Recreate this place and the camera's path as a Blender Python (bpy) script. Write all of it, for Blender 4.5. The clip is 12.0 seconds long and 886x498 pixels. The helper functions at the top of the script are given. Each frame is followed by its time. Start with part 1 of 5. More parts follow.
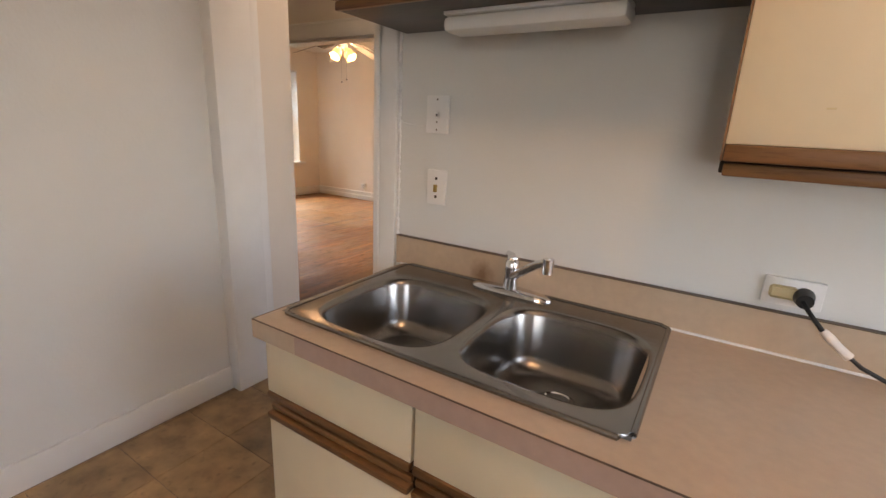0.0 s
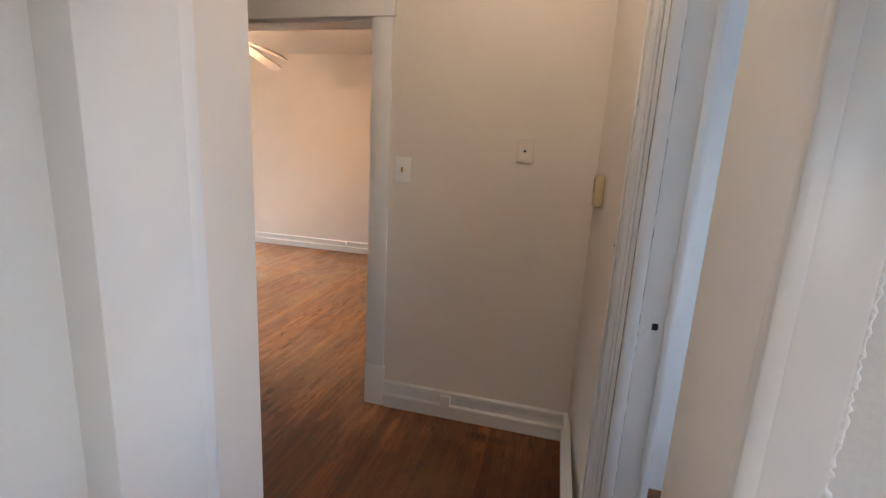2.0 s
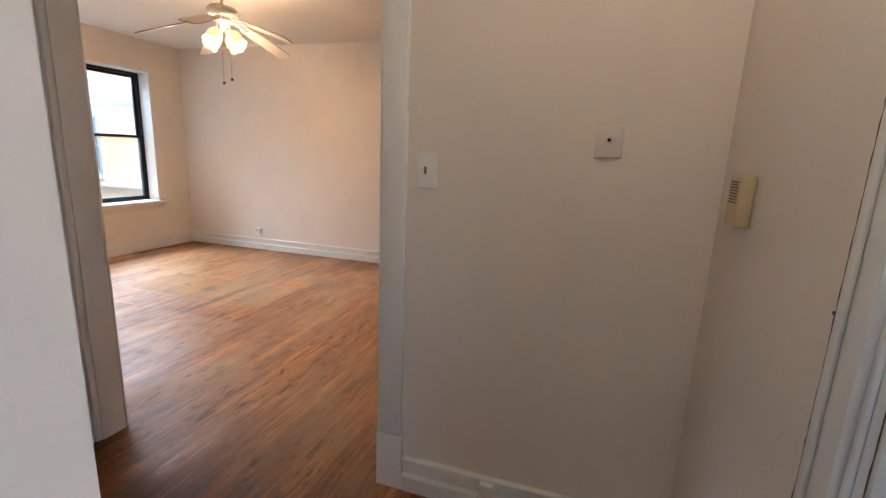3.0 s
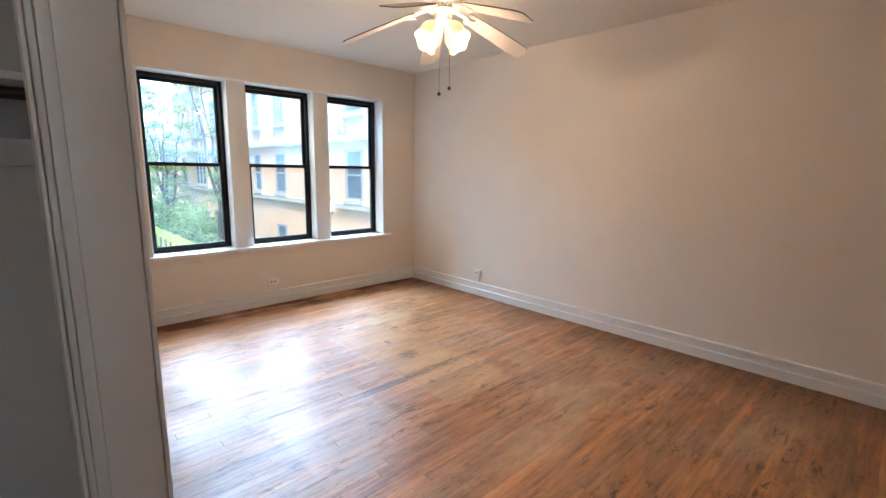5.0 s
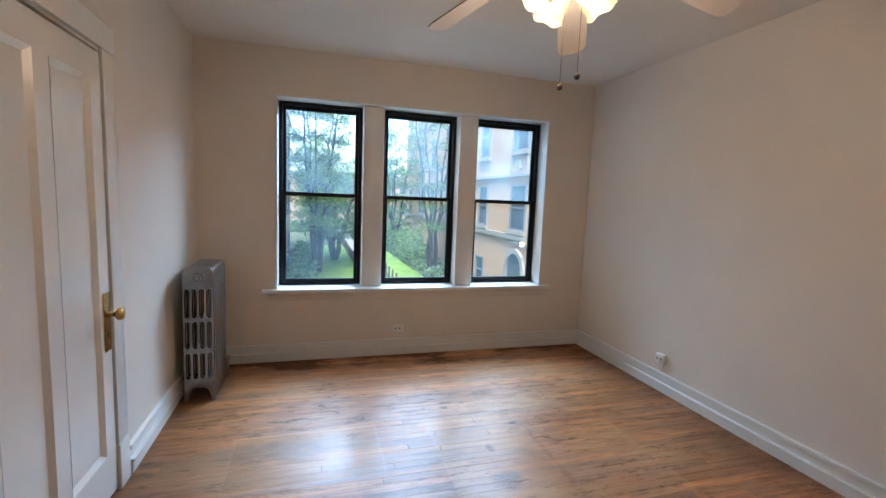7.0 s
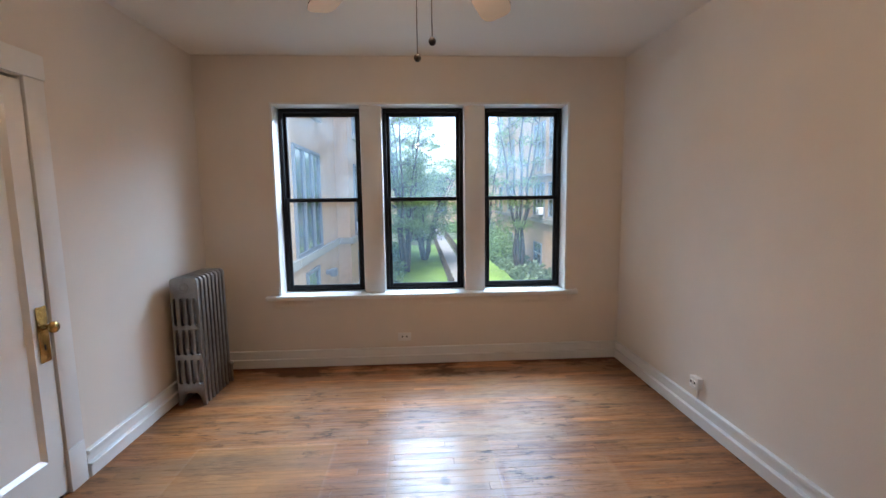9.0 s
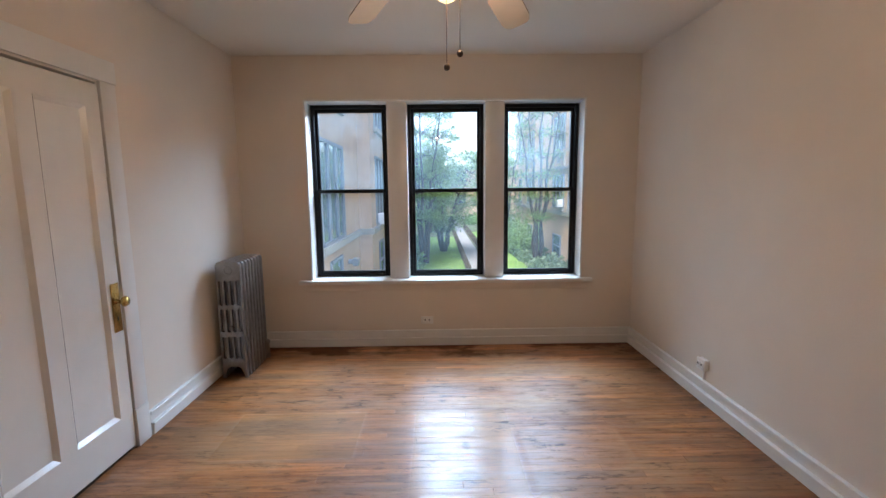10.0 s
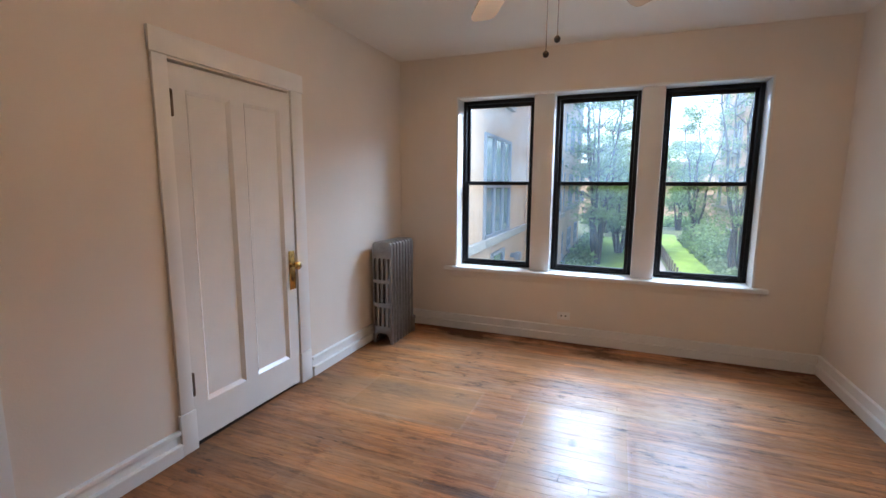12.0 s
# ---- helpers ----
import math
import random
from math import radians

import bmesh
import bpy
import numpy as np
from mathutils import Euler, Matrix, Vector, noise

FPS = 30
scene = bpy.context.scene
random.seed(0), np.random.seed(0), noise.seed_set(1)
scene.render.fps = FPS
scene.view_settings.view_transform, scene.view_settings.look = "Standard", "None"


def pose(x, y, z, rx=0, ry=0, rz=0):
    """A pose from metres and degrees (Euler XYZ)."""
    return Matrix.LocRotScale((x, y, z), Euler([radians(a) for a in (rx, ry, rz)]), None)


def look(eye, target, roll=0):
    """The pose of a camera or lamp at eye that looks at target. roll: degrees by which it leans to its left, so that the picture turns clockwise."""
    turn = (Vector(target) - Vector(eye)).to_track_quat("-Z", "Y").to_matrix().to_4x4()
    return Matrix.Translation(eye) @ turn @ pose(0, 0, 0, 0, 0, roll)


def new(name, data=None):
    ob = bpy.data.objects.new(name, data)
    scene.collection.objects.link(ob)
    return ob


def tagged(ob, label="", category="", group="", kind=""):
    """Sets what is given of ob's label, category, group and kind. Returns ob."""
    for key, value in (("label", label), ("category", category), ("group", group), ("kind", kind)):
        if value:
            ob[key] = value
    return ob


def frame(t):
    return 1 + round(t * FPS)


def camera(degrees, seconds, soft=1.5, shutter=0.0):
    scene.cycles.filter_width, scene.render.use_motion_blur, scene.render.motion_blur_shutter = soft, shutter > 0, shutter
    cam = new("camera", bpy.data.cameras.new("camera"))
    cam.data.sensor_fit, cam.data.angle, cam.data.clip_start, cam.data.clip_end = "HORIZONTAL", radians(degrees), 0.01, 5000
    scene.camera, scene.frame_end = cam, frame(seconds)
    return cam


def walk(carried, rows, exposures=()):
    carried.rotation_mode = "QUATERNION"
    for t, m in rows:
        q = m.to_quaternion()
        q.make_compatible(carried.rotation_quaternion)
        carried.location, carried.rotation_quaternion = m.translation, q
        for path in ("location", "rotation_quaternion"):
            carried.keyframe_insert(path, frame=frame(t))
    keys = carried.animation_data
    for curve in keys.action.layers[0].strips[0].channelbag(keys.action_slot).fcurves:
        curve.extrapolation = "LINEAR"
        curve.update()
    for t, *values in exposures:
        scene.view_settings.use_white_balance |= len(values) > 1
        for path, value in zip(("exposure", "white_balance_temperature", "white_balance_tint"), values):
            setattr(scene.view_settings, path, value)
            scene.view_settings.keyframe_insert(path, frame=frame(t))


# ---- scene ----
cam = camera(89.7, 12.0)
PATH = [
    (0, (-0.182, 0.682, 1.38), (-1.193, 2.327, 0.856), 2.8),
    (0.5, (-0.496, 0.75, 1.379), (-1.589, 2.339, 0.847), 4.2),
    (1, (-0.858, 0.909, 1.361), (-1.959, 2.506, 0.873), 4.4),
    (1.5, (-1.189, 1.149, 1.373), (-2.063, 2.893, 0.932), 4.4),
    (2, (-1.439, 1.368, 1.409), (-1.91, 3.268, 0.999), 3.2),
    (2.5, (-1.551, 1.693, 1.392), (-1.945, 3.611, 0.986), 2.6),
    (3, (-1.659, 2.019, 1.387), (-2.245, 3.885, 0.97), 2.3),
    (3.5, (-1.806, 2.346, 1.379), (-2.684, 4.094, 0.961), 2.1),
    (3.7, (-1.874, 2.473, 1.37), (-2.88, 4.154, 0.965), 1.8),
    (5.3, (-2.673, 3.386, 1.44), (-4.169, 4.676, 1.127), 0.2),
    (5.5, (-2.77, 3.471, 1.448), (-4.314, 4.709, 1.16), -0.3),
    (6, (-2.951, 3.718, 1.438), (-4.608, 4.802, 1.152), -0.1),
    (6.5, (-3.1, 4.033, 1.453), (-4.891, 4.885, 1.197), 1.5),
    (7, (-3.095, 4.337, 1.458), (-5.001, 4.9, 1.235), 2.3),
    (9, (-3.237, 5.241, 1.478), (-5.22, 5.351, 1.241), -0.7),
    (9.5, (-3.181, 5.256, 1.478), (-5.167, 5.292, 1.237), -1.1),
    (10, (-3.006, 5.205, 1.474), (-4.987, 5.232, 1.203), -0.6),
    (10.5, (-2.904, 5.189, 1.472), (-4.88, 5.226, 1.165), 0.2),
    (11, (-2.899, 5.212, 1.467), (-4.872, 5.246, 1.141), 0.4),
    (11.5, (-2.952, 5.322, 1.464), (-4.917, 5.116, 1.155), -0.0),
    (12, (-2.968, 5.53, 1.434), (-4.809, 4.803, 1.149), 0.3),
]
walk(cam, [(t, look(eye, target, roll)) for t, eye, target, roll in PATH],
     [(0, 3.12, 8700, 23), (0.5, 3.18, 8000, 21), (1, 3.30, 7450, 21), (1.5, 3.28, 7000, 20), (2, 3.38, 6850, 18), (2.5, 3.42, 7000, 17), (3, 3.32, 6500, 16), (3.5, 3.30, 6150, 15), (5.3, 3.12, 5600, 9),
      (6, 2.70, 5300, 6), (7, 2.43, 5550, 9), (9, 2.32, 5950, 14), (11, 2.32, 6050, 15), (12, 2.43, 6000, 16)])

# ---- world, sun, lamps ----
world = bpy.data.worlds.new("sky")
scene.world = world
world.use_nodes = True
wn = world.node_tree.nodes
sky = wn.new("ShaderNodeTexSky")
sky.sky_type, sky.sun_disc = "NISHITA", False
SUN_EL, SUN_AZ = radians(67), radians(122)
sky.sun_elevation, sky.sun_rotation = SUN_EL, SUN_AZ
sky.dust_density, sky.air_density = 2.0, 1.0
wn["Background"].inputs["Strength"].default_value = 0.15
world.node_tree.links.new(sky.outputs[0], wn["Background"].inputs["Color"])


def lamp(name, kind, energy, colour, m, **kw):
    data = bpy.data.lights.new(name, kind)
    data.energy, data.color = energy, colour
    ob = new(name, data)
    ob.matrix_world = m
    if kind == "AREA":
        data.shape, data.size, data.size_y = "RECTANGLE", kw["w"], kw["h"]
    elif kind == "SUN":
        data.angle = kw["angle"]
    else:
        data.shadow_soft_size = kw["r"]
    return ob


sun_dir = Vector((math.sin(SUN_AZ) * math.cos(SUN_EL), math.cos(SUN_AZ) * math.cos(SUN_EL), math.sin(SUN_EL)))
lamp("sun", "SUN", 1.55, (1, 0.96, 0.90), look(tuple(sun_dir * 40), (0, 0, 0)), angle=radians(14))
lamp("window_sky_light", "AREA", 330.0, (0.60, 0.80, 1.0), look((-8.95, 7.1, 4.10), (-5.0, 4.8, 0.7)), w=6.4, h=2.8)
FAN = (-4.665, 5.255)
for k in range(4):
    a = radians(2 + 90 * k)
    lamp("fan_bulb_light", "POINT", 0.84, (1, 0.70, 0.44),
         pose(FAN[0] + 0.125 * math.cos(a), FAN[1] + 0.125 * math.sin(a), 2.215), r=0.035)
lamp("kitchen_window_light", "AREA", 2.2, (0.42, 0.68, 1.0), look((1.60, 1.05, 1.50), (-0.6, 1.25, 1.3)), w=0.8, h=1.15)
# fill lamp added at the unseen south side to brighten the sink wall
lamp("kitchen_south_fill", "AREA", 1.05, (0.50, 0.72, 1.0), look((0.60, -1.74, 1.60), (0.3, 1.9, 1.1)), w=0.86, h=1.05)
lamp("kitchen_ceiling_light", "POINT", 1.9, (1, 0.64, 0.36), pose(0.20, 0.58, 2.48), r=0.09)
# fill lamp added below the hall ceiling to brighten its walls; no fixture known
lamp("hall_fill_light", "POINT", 0.95, (1, 0.86, 0.68), pose(-1.75, 2.70, 2.52), r=0.10)
lamp("side_room_window_light", "AREA", 1.5, (0.40, 0.64, 1.0), look((1.14, 2.50, 1.55), (-0.5, 2.8, 1.3)), w=0.6, h=0.9)


# ---- materials ----
def mat(name, colour, rough=0.6, metal=0.0, vary=0.06, scale=6.0, bump=0.0, bump_scale=120.0, stain=0.0, coat=0.0, spec=0.5):
    m = bpy.data.materials.new(name)
    m.use_nodes = True
    n, l = m.node_tree.nodes, m.node_tree.links
    b = n["Principled BSDF"]
    b.inputs["Roughness"].default_value, b.inputs["Metallic"].default_value = rough, metal
    b.inputs["Coat Weight"].default_value = coat
    b.inputs["Specular IOR Level"].default_value = spec
    geo = n.new("ShaderNodeNewGeometry")
    n1 = n.new("ShaderNodeTexNoise")
    n1.inputs["Scale"].default_value, n1.inputs["Detail"].default_value = scale, 6
    l.new(geo.outputs["Position"], n1.inputs["Vector"])
    n2 = n.new("ShaderNodeTexNoise")
    n2.inputs["Scale"].default_value, n2.inputs["Detail"].default_value = scale * 0.17, 3
    l.new(geo.outputs["Position"], n2.inputs["Vector"])
    add = n.new("ShaderNodeMath")
    add.operation = "ADD"
    l.new(n1.outputs["Fac"], add.inputs[0])
    l.new(n2.outputs["Fac"], add.inputs[1])
    ramp = n.new("ShaderNodeValToRGB")
    ramp.color_ramp.elements[0].position, ramp.color_ramp.elements[1].position = 0.35, 0.65
    half = n.new("ShaderNodeMath")
    half.operation = "MULTIPLY"
    half.inputs[1].default_value = 0.5
    l.new(add.outputs[0], half.inputs[0])
    l.new(half.outputs[0], ramp.inputs[0])
    ramp.color_ramp.elements[0].color = (*[c * (1 - vary) for c in colour], 1)
    ramp.color_ramp.elements[1].color = (*[min(1, c * (1 + vary)) for c in colour], 1)
    out = ramp.outputs[0]
    if stain:
        n3 = n.new("ShaderNodeTexNoise")
        n3.inputs["Scale"].default_value, n3.inputs["Detail"].default_value = scale * 3, 8
        l.new(geo.outputs["Position"], n3.inputs["Vector"])
        r3 = n.new("ShaderNodeValToRGB")
        r3.color_ramp.elements[0].position, r3.color_ramp.elements[1].position = 0.58, 0.72
        l.new(n3.outputs["Fac"], r3.inputs[0])
        mul = n.new("ShaderNodeMath")
        mul.operation = "MULTIPLY"
        mul.inputs[1].default_value = stain
        l.new(r3.outputs[0], mul.inputs[0])
        mix = n.new("ShaderNodeMixRGB")
        l.new(mul.outputs[0], mix.inputs[0])
        l.new(out, mix.inputs[1])
        mix.inputs[2].default_value = (*[c * 0.45 for c in colour], 1)
        out = mix.outputs[0]
    l.new(out, b.inputs["Base Color"])
    if bump:
        n4 = n.new("ShaderNodeTexNoise")
        n4.inputs["Scale"].default_value, n4.inputs["Detail"].default_value = bump_scale, 4
        l.new(geo.outputs["Position"], n4.inputs["Vector"])
        bp = n.new("ShaderNodeBump")
        bp.inputs["Strength"].default_value, bp.inputs["Distance"].default_value = bump, 0.004
        l.new(n4.outputs["Fac"], bp.inputs["Height"])
        l.new(bp.outputs[0], b.inputs["Normal"])
    return m


def wood(name, dark, light, rough, random_from, along="y", worn=0.0, stretch=14.0, coat=0.0):
    """Grain along one axis; the tone differs from board to board."""
    m = bpy.data.materials.new(name)
    m.use_nodes = True
    n, l = m.node_tree.nodes, m.node_tree.links
    b = n["Principled BSDF"]
    geo = n.new("ShaderNodeNewGeometry")
    if random_from == "object":
        rnd = n.new("ShaderNodeObjectInfo").outputs["Random"]
    else:
        rnd = geo.outputs["Random Per Island"]
    shift = n.new("ShaderNodeVectorMath")
    shift.operation = "MULTIPLY_ADD"
    comb = n.new("ShaderNodeCombineXYZ")
    for k in range(3):
        l.new(rnd, comb.inputs[k])
    shift.inputs[1].default_value = (37, 53, 19)
    l.new(comb.outputs[0], shift.inputs[0])
    l.new(geo.outputs["Position"], shift.inputs[2])
    mp = n.new("ShaderNodeMapping")
    s = {"x": (1, stretch, stretch), "y": (stretch, 1, stretch), "z": (stretch, stretch, 1)}[along]
    mp.inputs["Scale"].default_value = s
    l.new(shift.outputs[0], mp.inputs["Vector"])
    g = n.new("ShaderNodeTexNoise")
    g.inputs["Scale"].default_value, g.inputs["Detail"].default_value, g.inputs["Distortion"].default_value = 2.6, 7, 0.5
    l.new(mp.outputs[0], g.inputs["Vector"])
    fine = n.new("ShaderNodeTexNoise")
    fine.inputs["Scale"].default_value, fine.inputs["Detail"].default_value = 26, 3
    l.new(mp.outputs[0], fine.inputs["Vector"])
    ramp = n.new("ShaderNodeValToRGB")
    ramp.color_ramp.elements[0].position, ramp.color_ramp.elements[1].position = 0.26, 0.72
    ramp.color_ramp.elements[0].color, ramp.color_ramp.elements[1].color = (*dark, 1), (*light, 1)
    l.new(g.outputs["Fac"], ramp.inputs[0])
    hsv = n.new("ShaderNodeHueSaturation")
    mr = n.new("ShaderNodeMapRange")
    mr.inputs["To Min"].default_value, mr.inputs["To Max"].default_value = 0.70, 1.24
    l.new(rnd, mr.inputs["Value"])
    l.new(mr.outputs[0], hsv.inputs["Value"])
    l.new(ramp.outputs[0], hsv.inputs["Color"])
    pores = n.new("ShaderNodeValToRGB")
    pores.color_ramp.elements[0].position, pores.color_ramp.elements[1].position = 0.33, 0.45
    pores.color_ramp.elements[0].color = (0.45, 0.42, 0.40, 1)
    pores.color_ramp.elements[1].color = (1, 1, 1, 1)
    l.new(fine.outputs["Fac"], pores.inputs[0])
    mul = n.new("ShaderNodeMixRGB")
    mul.blend_type = "MULTIPLY"
    mul.inputs[0].default_value = 0.42
    l.new(hsv.outputs[0], mul.inputs[1])
    l.new(pores.outputs[0], mul.inputs[2])
    out = mul.outputs[0]
    rough_out = None
    if worn:
        w = n.new("ShaderNodeTexNoise")
        w.inputs["Scale"].default_value, w.inputs["Detail"].default_value, w.inputs["Roughness"].default_value = 1.5, 7, 0.62
        wm = n.new("ShaderNodeMapping")
        wm.inputs["Scale"].default_value = (1.5, 0.75, 1)
        l.new(geo.outputs["Position"], wm.inputs["Vector"])
        l.new(wm.outputs[0], w.inputs["Vector"])
        wr = n.new("ShaderNodeValToRGB")
        wr.color_ramp.elements[0].position, wr.color_ramp.elements[1].position = 0.50, 0.68
        l.new(w.outputs["Fac"], wr.inputs[0])
        # rectangles of paler colour and stronger coat, broken up by noise
        sep = n.new("ShaderNodeSeparateXYZ")
        l.new(geo.outputs["Position"], sep.inputs[0])

        def op(kind, a, c, clamp=False):
            k = n.new("ShaderNodeMath")
            k.operation, k.use_clamp = kind, clamp
            for i, v in enumerate((a, c)):
                if isinstance(v, (int, float)):
                    k.inputs[i].default_value = v
                else:
                    l.new(v, k.inputs[i])
            return k.outputs[0]

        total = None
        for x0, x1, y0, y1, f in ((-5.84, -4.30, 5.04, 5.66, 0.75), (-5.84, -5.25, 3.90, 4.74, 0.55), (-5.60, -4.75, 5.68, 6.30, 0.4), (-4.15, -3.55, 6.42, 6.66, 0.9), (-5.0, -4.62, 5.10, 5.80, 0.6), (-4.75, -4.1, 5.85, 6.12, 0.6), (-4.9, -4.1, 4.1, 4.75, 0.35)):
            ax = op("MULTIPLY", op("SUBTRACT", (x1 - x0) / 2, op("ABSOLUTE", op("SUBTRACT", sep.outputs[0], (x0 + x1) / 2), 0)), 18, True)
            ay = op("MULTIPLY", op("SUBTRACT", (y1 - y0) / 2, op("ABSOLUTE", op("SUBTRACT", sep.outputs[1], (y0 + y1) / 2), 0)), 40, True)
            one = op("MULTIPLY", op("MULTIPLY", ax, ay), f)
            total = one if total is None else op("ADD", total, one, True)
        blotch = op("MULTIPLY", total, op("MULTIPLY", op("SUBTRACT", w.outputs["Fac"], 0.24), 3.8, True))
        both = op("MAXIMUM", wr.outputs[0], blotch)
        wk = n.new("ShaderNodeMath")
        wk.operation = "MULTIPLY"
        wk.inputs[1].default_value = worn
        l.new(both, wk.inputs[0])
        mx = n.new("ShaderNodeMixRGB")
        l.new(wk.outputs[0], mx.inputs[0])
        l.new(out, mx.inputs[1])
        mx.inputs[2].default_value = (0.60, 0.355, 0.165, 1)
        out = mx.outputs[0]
        # the middle is sanded and worn pale, old dark varnish is left on the outermost boards; the hall's shade is
        # painted into its boards
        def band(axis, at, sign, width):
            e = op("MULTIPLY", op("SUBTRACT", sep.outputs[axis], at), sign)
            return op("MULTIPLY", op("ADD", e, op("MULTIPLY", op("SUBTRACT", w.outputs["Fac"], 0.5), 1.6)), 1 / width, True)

        # first band darkens the hall for its shade; north and west bands are varnish
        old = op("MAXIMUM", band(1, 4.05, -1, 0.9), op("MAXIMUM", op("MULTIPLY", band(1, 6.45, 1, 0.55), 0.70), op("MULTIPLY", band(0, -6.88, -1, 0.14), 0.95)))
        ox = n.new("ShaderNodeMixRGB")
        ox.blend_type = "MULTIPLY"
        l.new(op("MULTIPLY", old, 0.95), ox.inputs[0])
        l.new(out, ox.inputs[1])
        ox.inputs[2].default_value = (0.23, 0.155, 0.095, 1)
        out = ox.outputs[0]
        # grey, dry streaks along the strips in the middle of the room
        gn = n.new("ShaderNodeTexNoise")
        gn.inputs["Scale"].default_value, gn.inputs["Detail"].default_value, gn.inputs["Roughness"].default_value = 1.2, 6, 0.6
        gm = n.new("ShaderNodeMapping")
        gm.inputs["Scale"].default_value, gm.inputs["Location"].default_value = (5.5, 1.0, 1), (2.3, 7.9, 0)
        l.new(geo.outputs["Position"], gm.inputs["Vector"])
        l.new(gm.outputs[0], gn.inputs["Vector"])
        grey = op("MULTIPLY", op("MULTIPLY", op("SUBTRACT", gn.outputs["Fac"], 0.47), 5.5, True), op("SUBTRACT", 1.0, old))
        gx = n.new("ShaderNodeMixRGB")
        l.new(op("MULTIPLY", grey, 0.42), gx.inputs[0])
        l.new(out, gx.inputs[1])
        gx.inputs[2].default_value = (0.235, 0.165, 0.115, 1)
        out = gx.outputs[0]
        # dark scuffs where the finish has gone and dirt sits in the grain
        d = n.new("ShaderNodeTexNoise")
        d.inputs["Scale"].default_value, d.inputs["Detail"].default_value, d.inputs["Roughness"].default_value = 2.6, 10, 0.75
        dm = n.new("ShaderNodeMapping")
        dm.inputs["Scale"].default_value, dm.inputs["Location"].default_value = (8.0, 2.0, 1), (4.1, 1.7, 0)
        l.new(geo.outputs["Position"], dm.inputs["Vector"])
        l.new(dm.outputs[0], d.inputs["Vector"])
        dr = n.new("ShaderNodeValToRGB")
        dr.color_ramp.elements[0].position, dr.color_ramp.elements[1].position = 0.545, 0.60
        l.new(d.outputs["Fac"], dr.inputs[0])
        dk = n.new("ShaderNodeMath")
        dk.operation = "MULTIPLY"
        dk.inputs[1].default_value = 0.82
        patch = n.new("ShaderNodeTexNoise")
        patch.inputs["Scale"].default_value, patch.inputs["Detail"].default_value = 1.9, 3
        l.new(geo.outputs["Position"], patch.inputs["Vector"])
        some = op("MULTIPLY", op("SUBTRACT", patch.outputs["Fac"], 0.44), 6.0, True)
        l.new(op("MULTIPLY", dr.outputs[0], op("ADD", 0.15, op("MULTIPLY", op("MAXIMUM", some, op("MULTIPLY", old, 0.8)), 0.85))), dk.inputs[0])
        dx = n.new("ShaderNodeMixRGB")
        l.new(dk.outputs[0], dx.inputs[0])
        l.new(out, dx.inputs[1])
        dx.inputs[2].default_value = (0.055, 0.036, 0.024, 1)
        out = dx.outputs[0]
        # small pits and scratches along the boards
        pn = n.new("ShaderNodeTexNoise")
        pn.inputs["Scale"].default_value, pn.inputs["Detail"].default_value, pn.inputs["Roughness"].default_value = 11, 6, 0.7
        pm = n.new("ShaderNodeMapping")
        pm.inputs["Scale"].default_value = (11.0, 1.0, 1)
        l.new(geo.outputs["Position"], pm.inputs["Vector"])
        l.new(pm.outputs[0], pn.inputs["Vector"])
        pr = n.new("ShaderNodeValToRGB")
        pr.color_ramp.elements[0].position, pr.color_ramp.elements[1].position = 0.60, 0.635
        l.new(pn.outputs["Fac"], pr.inputs[0])
        near = op("ADD", op("MULTIPLY", op("MAXIMUM", some, old), 0.8), 0.2, True)
        px = n.new("ShaderNodeMixRGB")
        l.new(op("MULTIPLY", op("MULTIPLY", pr.outputs[0], near), 0.95), px.inputs[0])
        l.new(out, px.inputs[1])
        px.inputs[2].default_value = (0.045, 0.028, 0.018, 1)
        out = px.outputs[0]
        # black burnt stains in the hall, scratches in the middle of the room, and the radiator's shade painted under it
        spots = None
        for x0, y0, sx, sy, f in ((-1.70, 3.42, 0.085, 0.05, 1.0), (-1.60, 3.415, 0.06, 0.035, 0.7), (-5.10, 5.33, 0.10, 0.10, 0.75), (-5.40, 5.36, 0.05, 0.03, 0.8), (-6.62, 3.60, 0.32, 0.20, 0.9), (-4.79, 5.05, 0.055, 0.85, 0.7), (-5.62, 4.15, 0.22, 0.35, 0.35)):
            qx = op("POWER", op("ABSOLUTE", op("DIVIDE", op("SUBTRACT", sep.outputs[0], x0), sx), 0), 2)
            qy = op("POWER", op("ABSOLUTE", op("DIVIDE", op("SUBTRACT", sep.outputs[1], y0), sy), 0), 2)
            one = op("MULTIPLY", op("SUBTRACT", 1.0, op("ADD", qx, qy), True), f)
            spots = one if spots is None else op("MAXIMUM", spots, one)
        sx_mix = n.new("ShaderNodeMixRGB")
        l.new(op("MULTIPLY", spots, op("MULTIPLY", op("SUBTRACT", pn.outputs["Fac"], 0.36), 5.0, True)), sx_mix.inputs[0])
        l.new(out, sx_mix.inputs[1])
        sx_mix.inputs[2].default_value = (0.012, 0.009, 0.008, 1)
        out = sx_mix.outputs[0]
        rr = n.new("ShaderNodeMapRange")
        rr.inputs["From Min"].default_value, rr.inputs["From Max"].default_value = 0.35, 0.7
        rr.inputs["To Min"].default_value, rr.inputs["To Max"].default_value = rough - 0.08, rough + 0.14
        l.new(w.outputs["Fac"], rr.inputs["Value"])
        rough_out = op("ADD", rr.outputs[0], op("MULTIPLY", old, 0.22), True)
        cw = n.new("ShaderNodeMapRange")
        cw.inputs["From Min"].default_value, cw.inputs["From Max"].default_value = 0.38, 0.62
        cw.inputs["To Min"].default_value, cw.inputs["To Max"].default_value = coat * 1.55, coat * 0.25
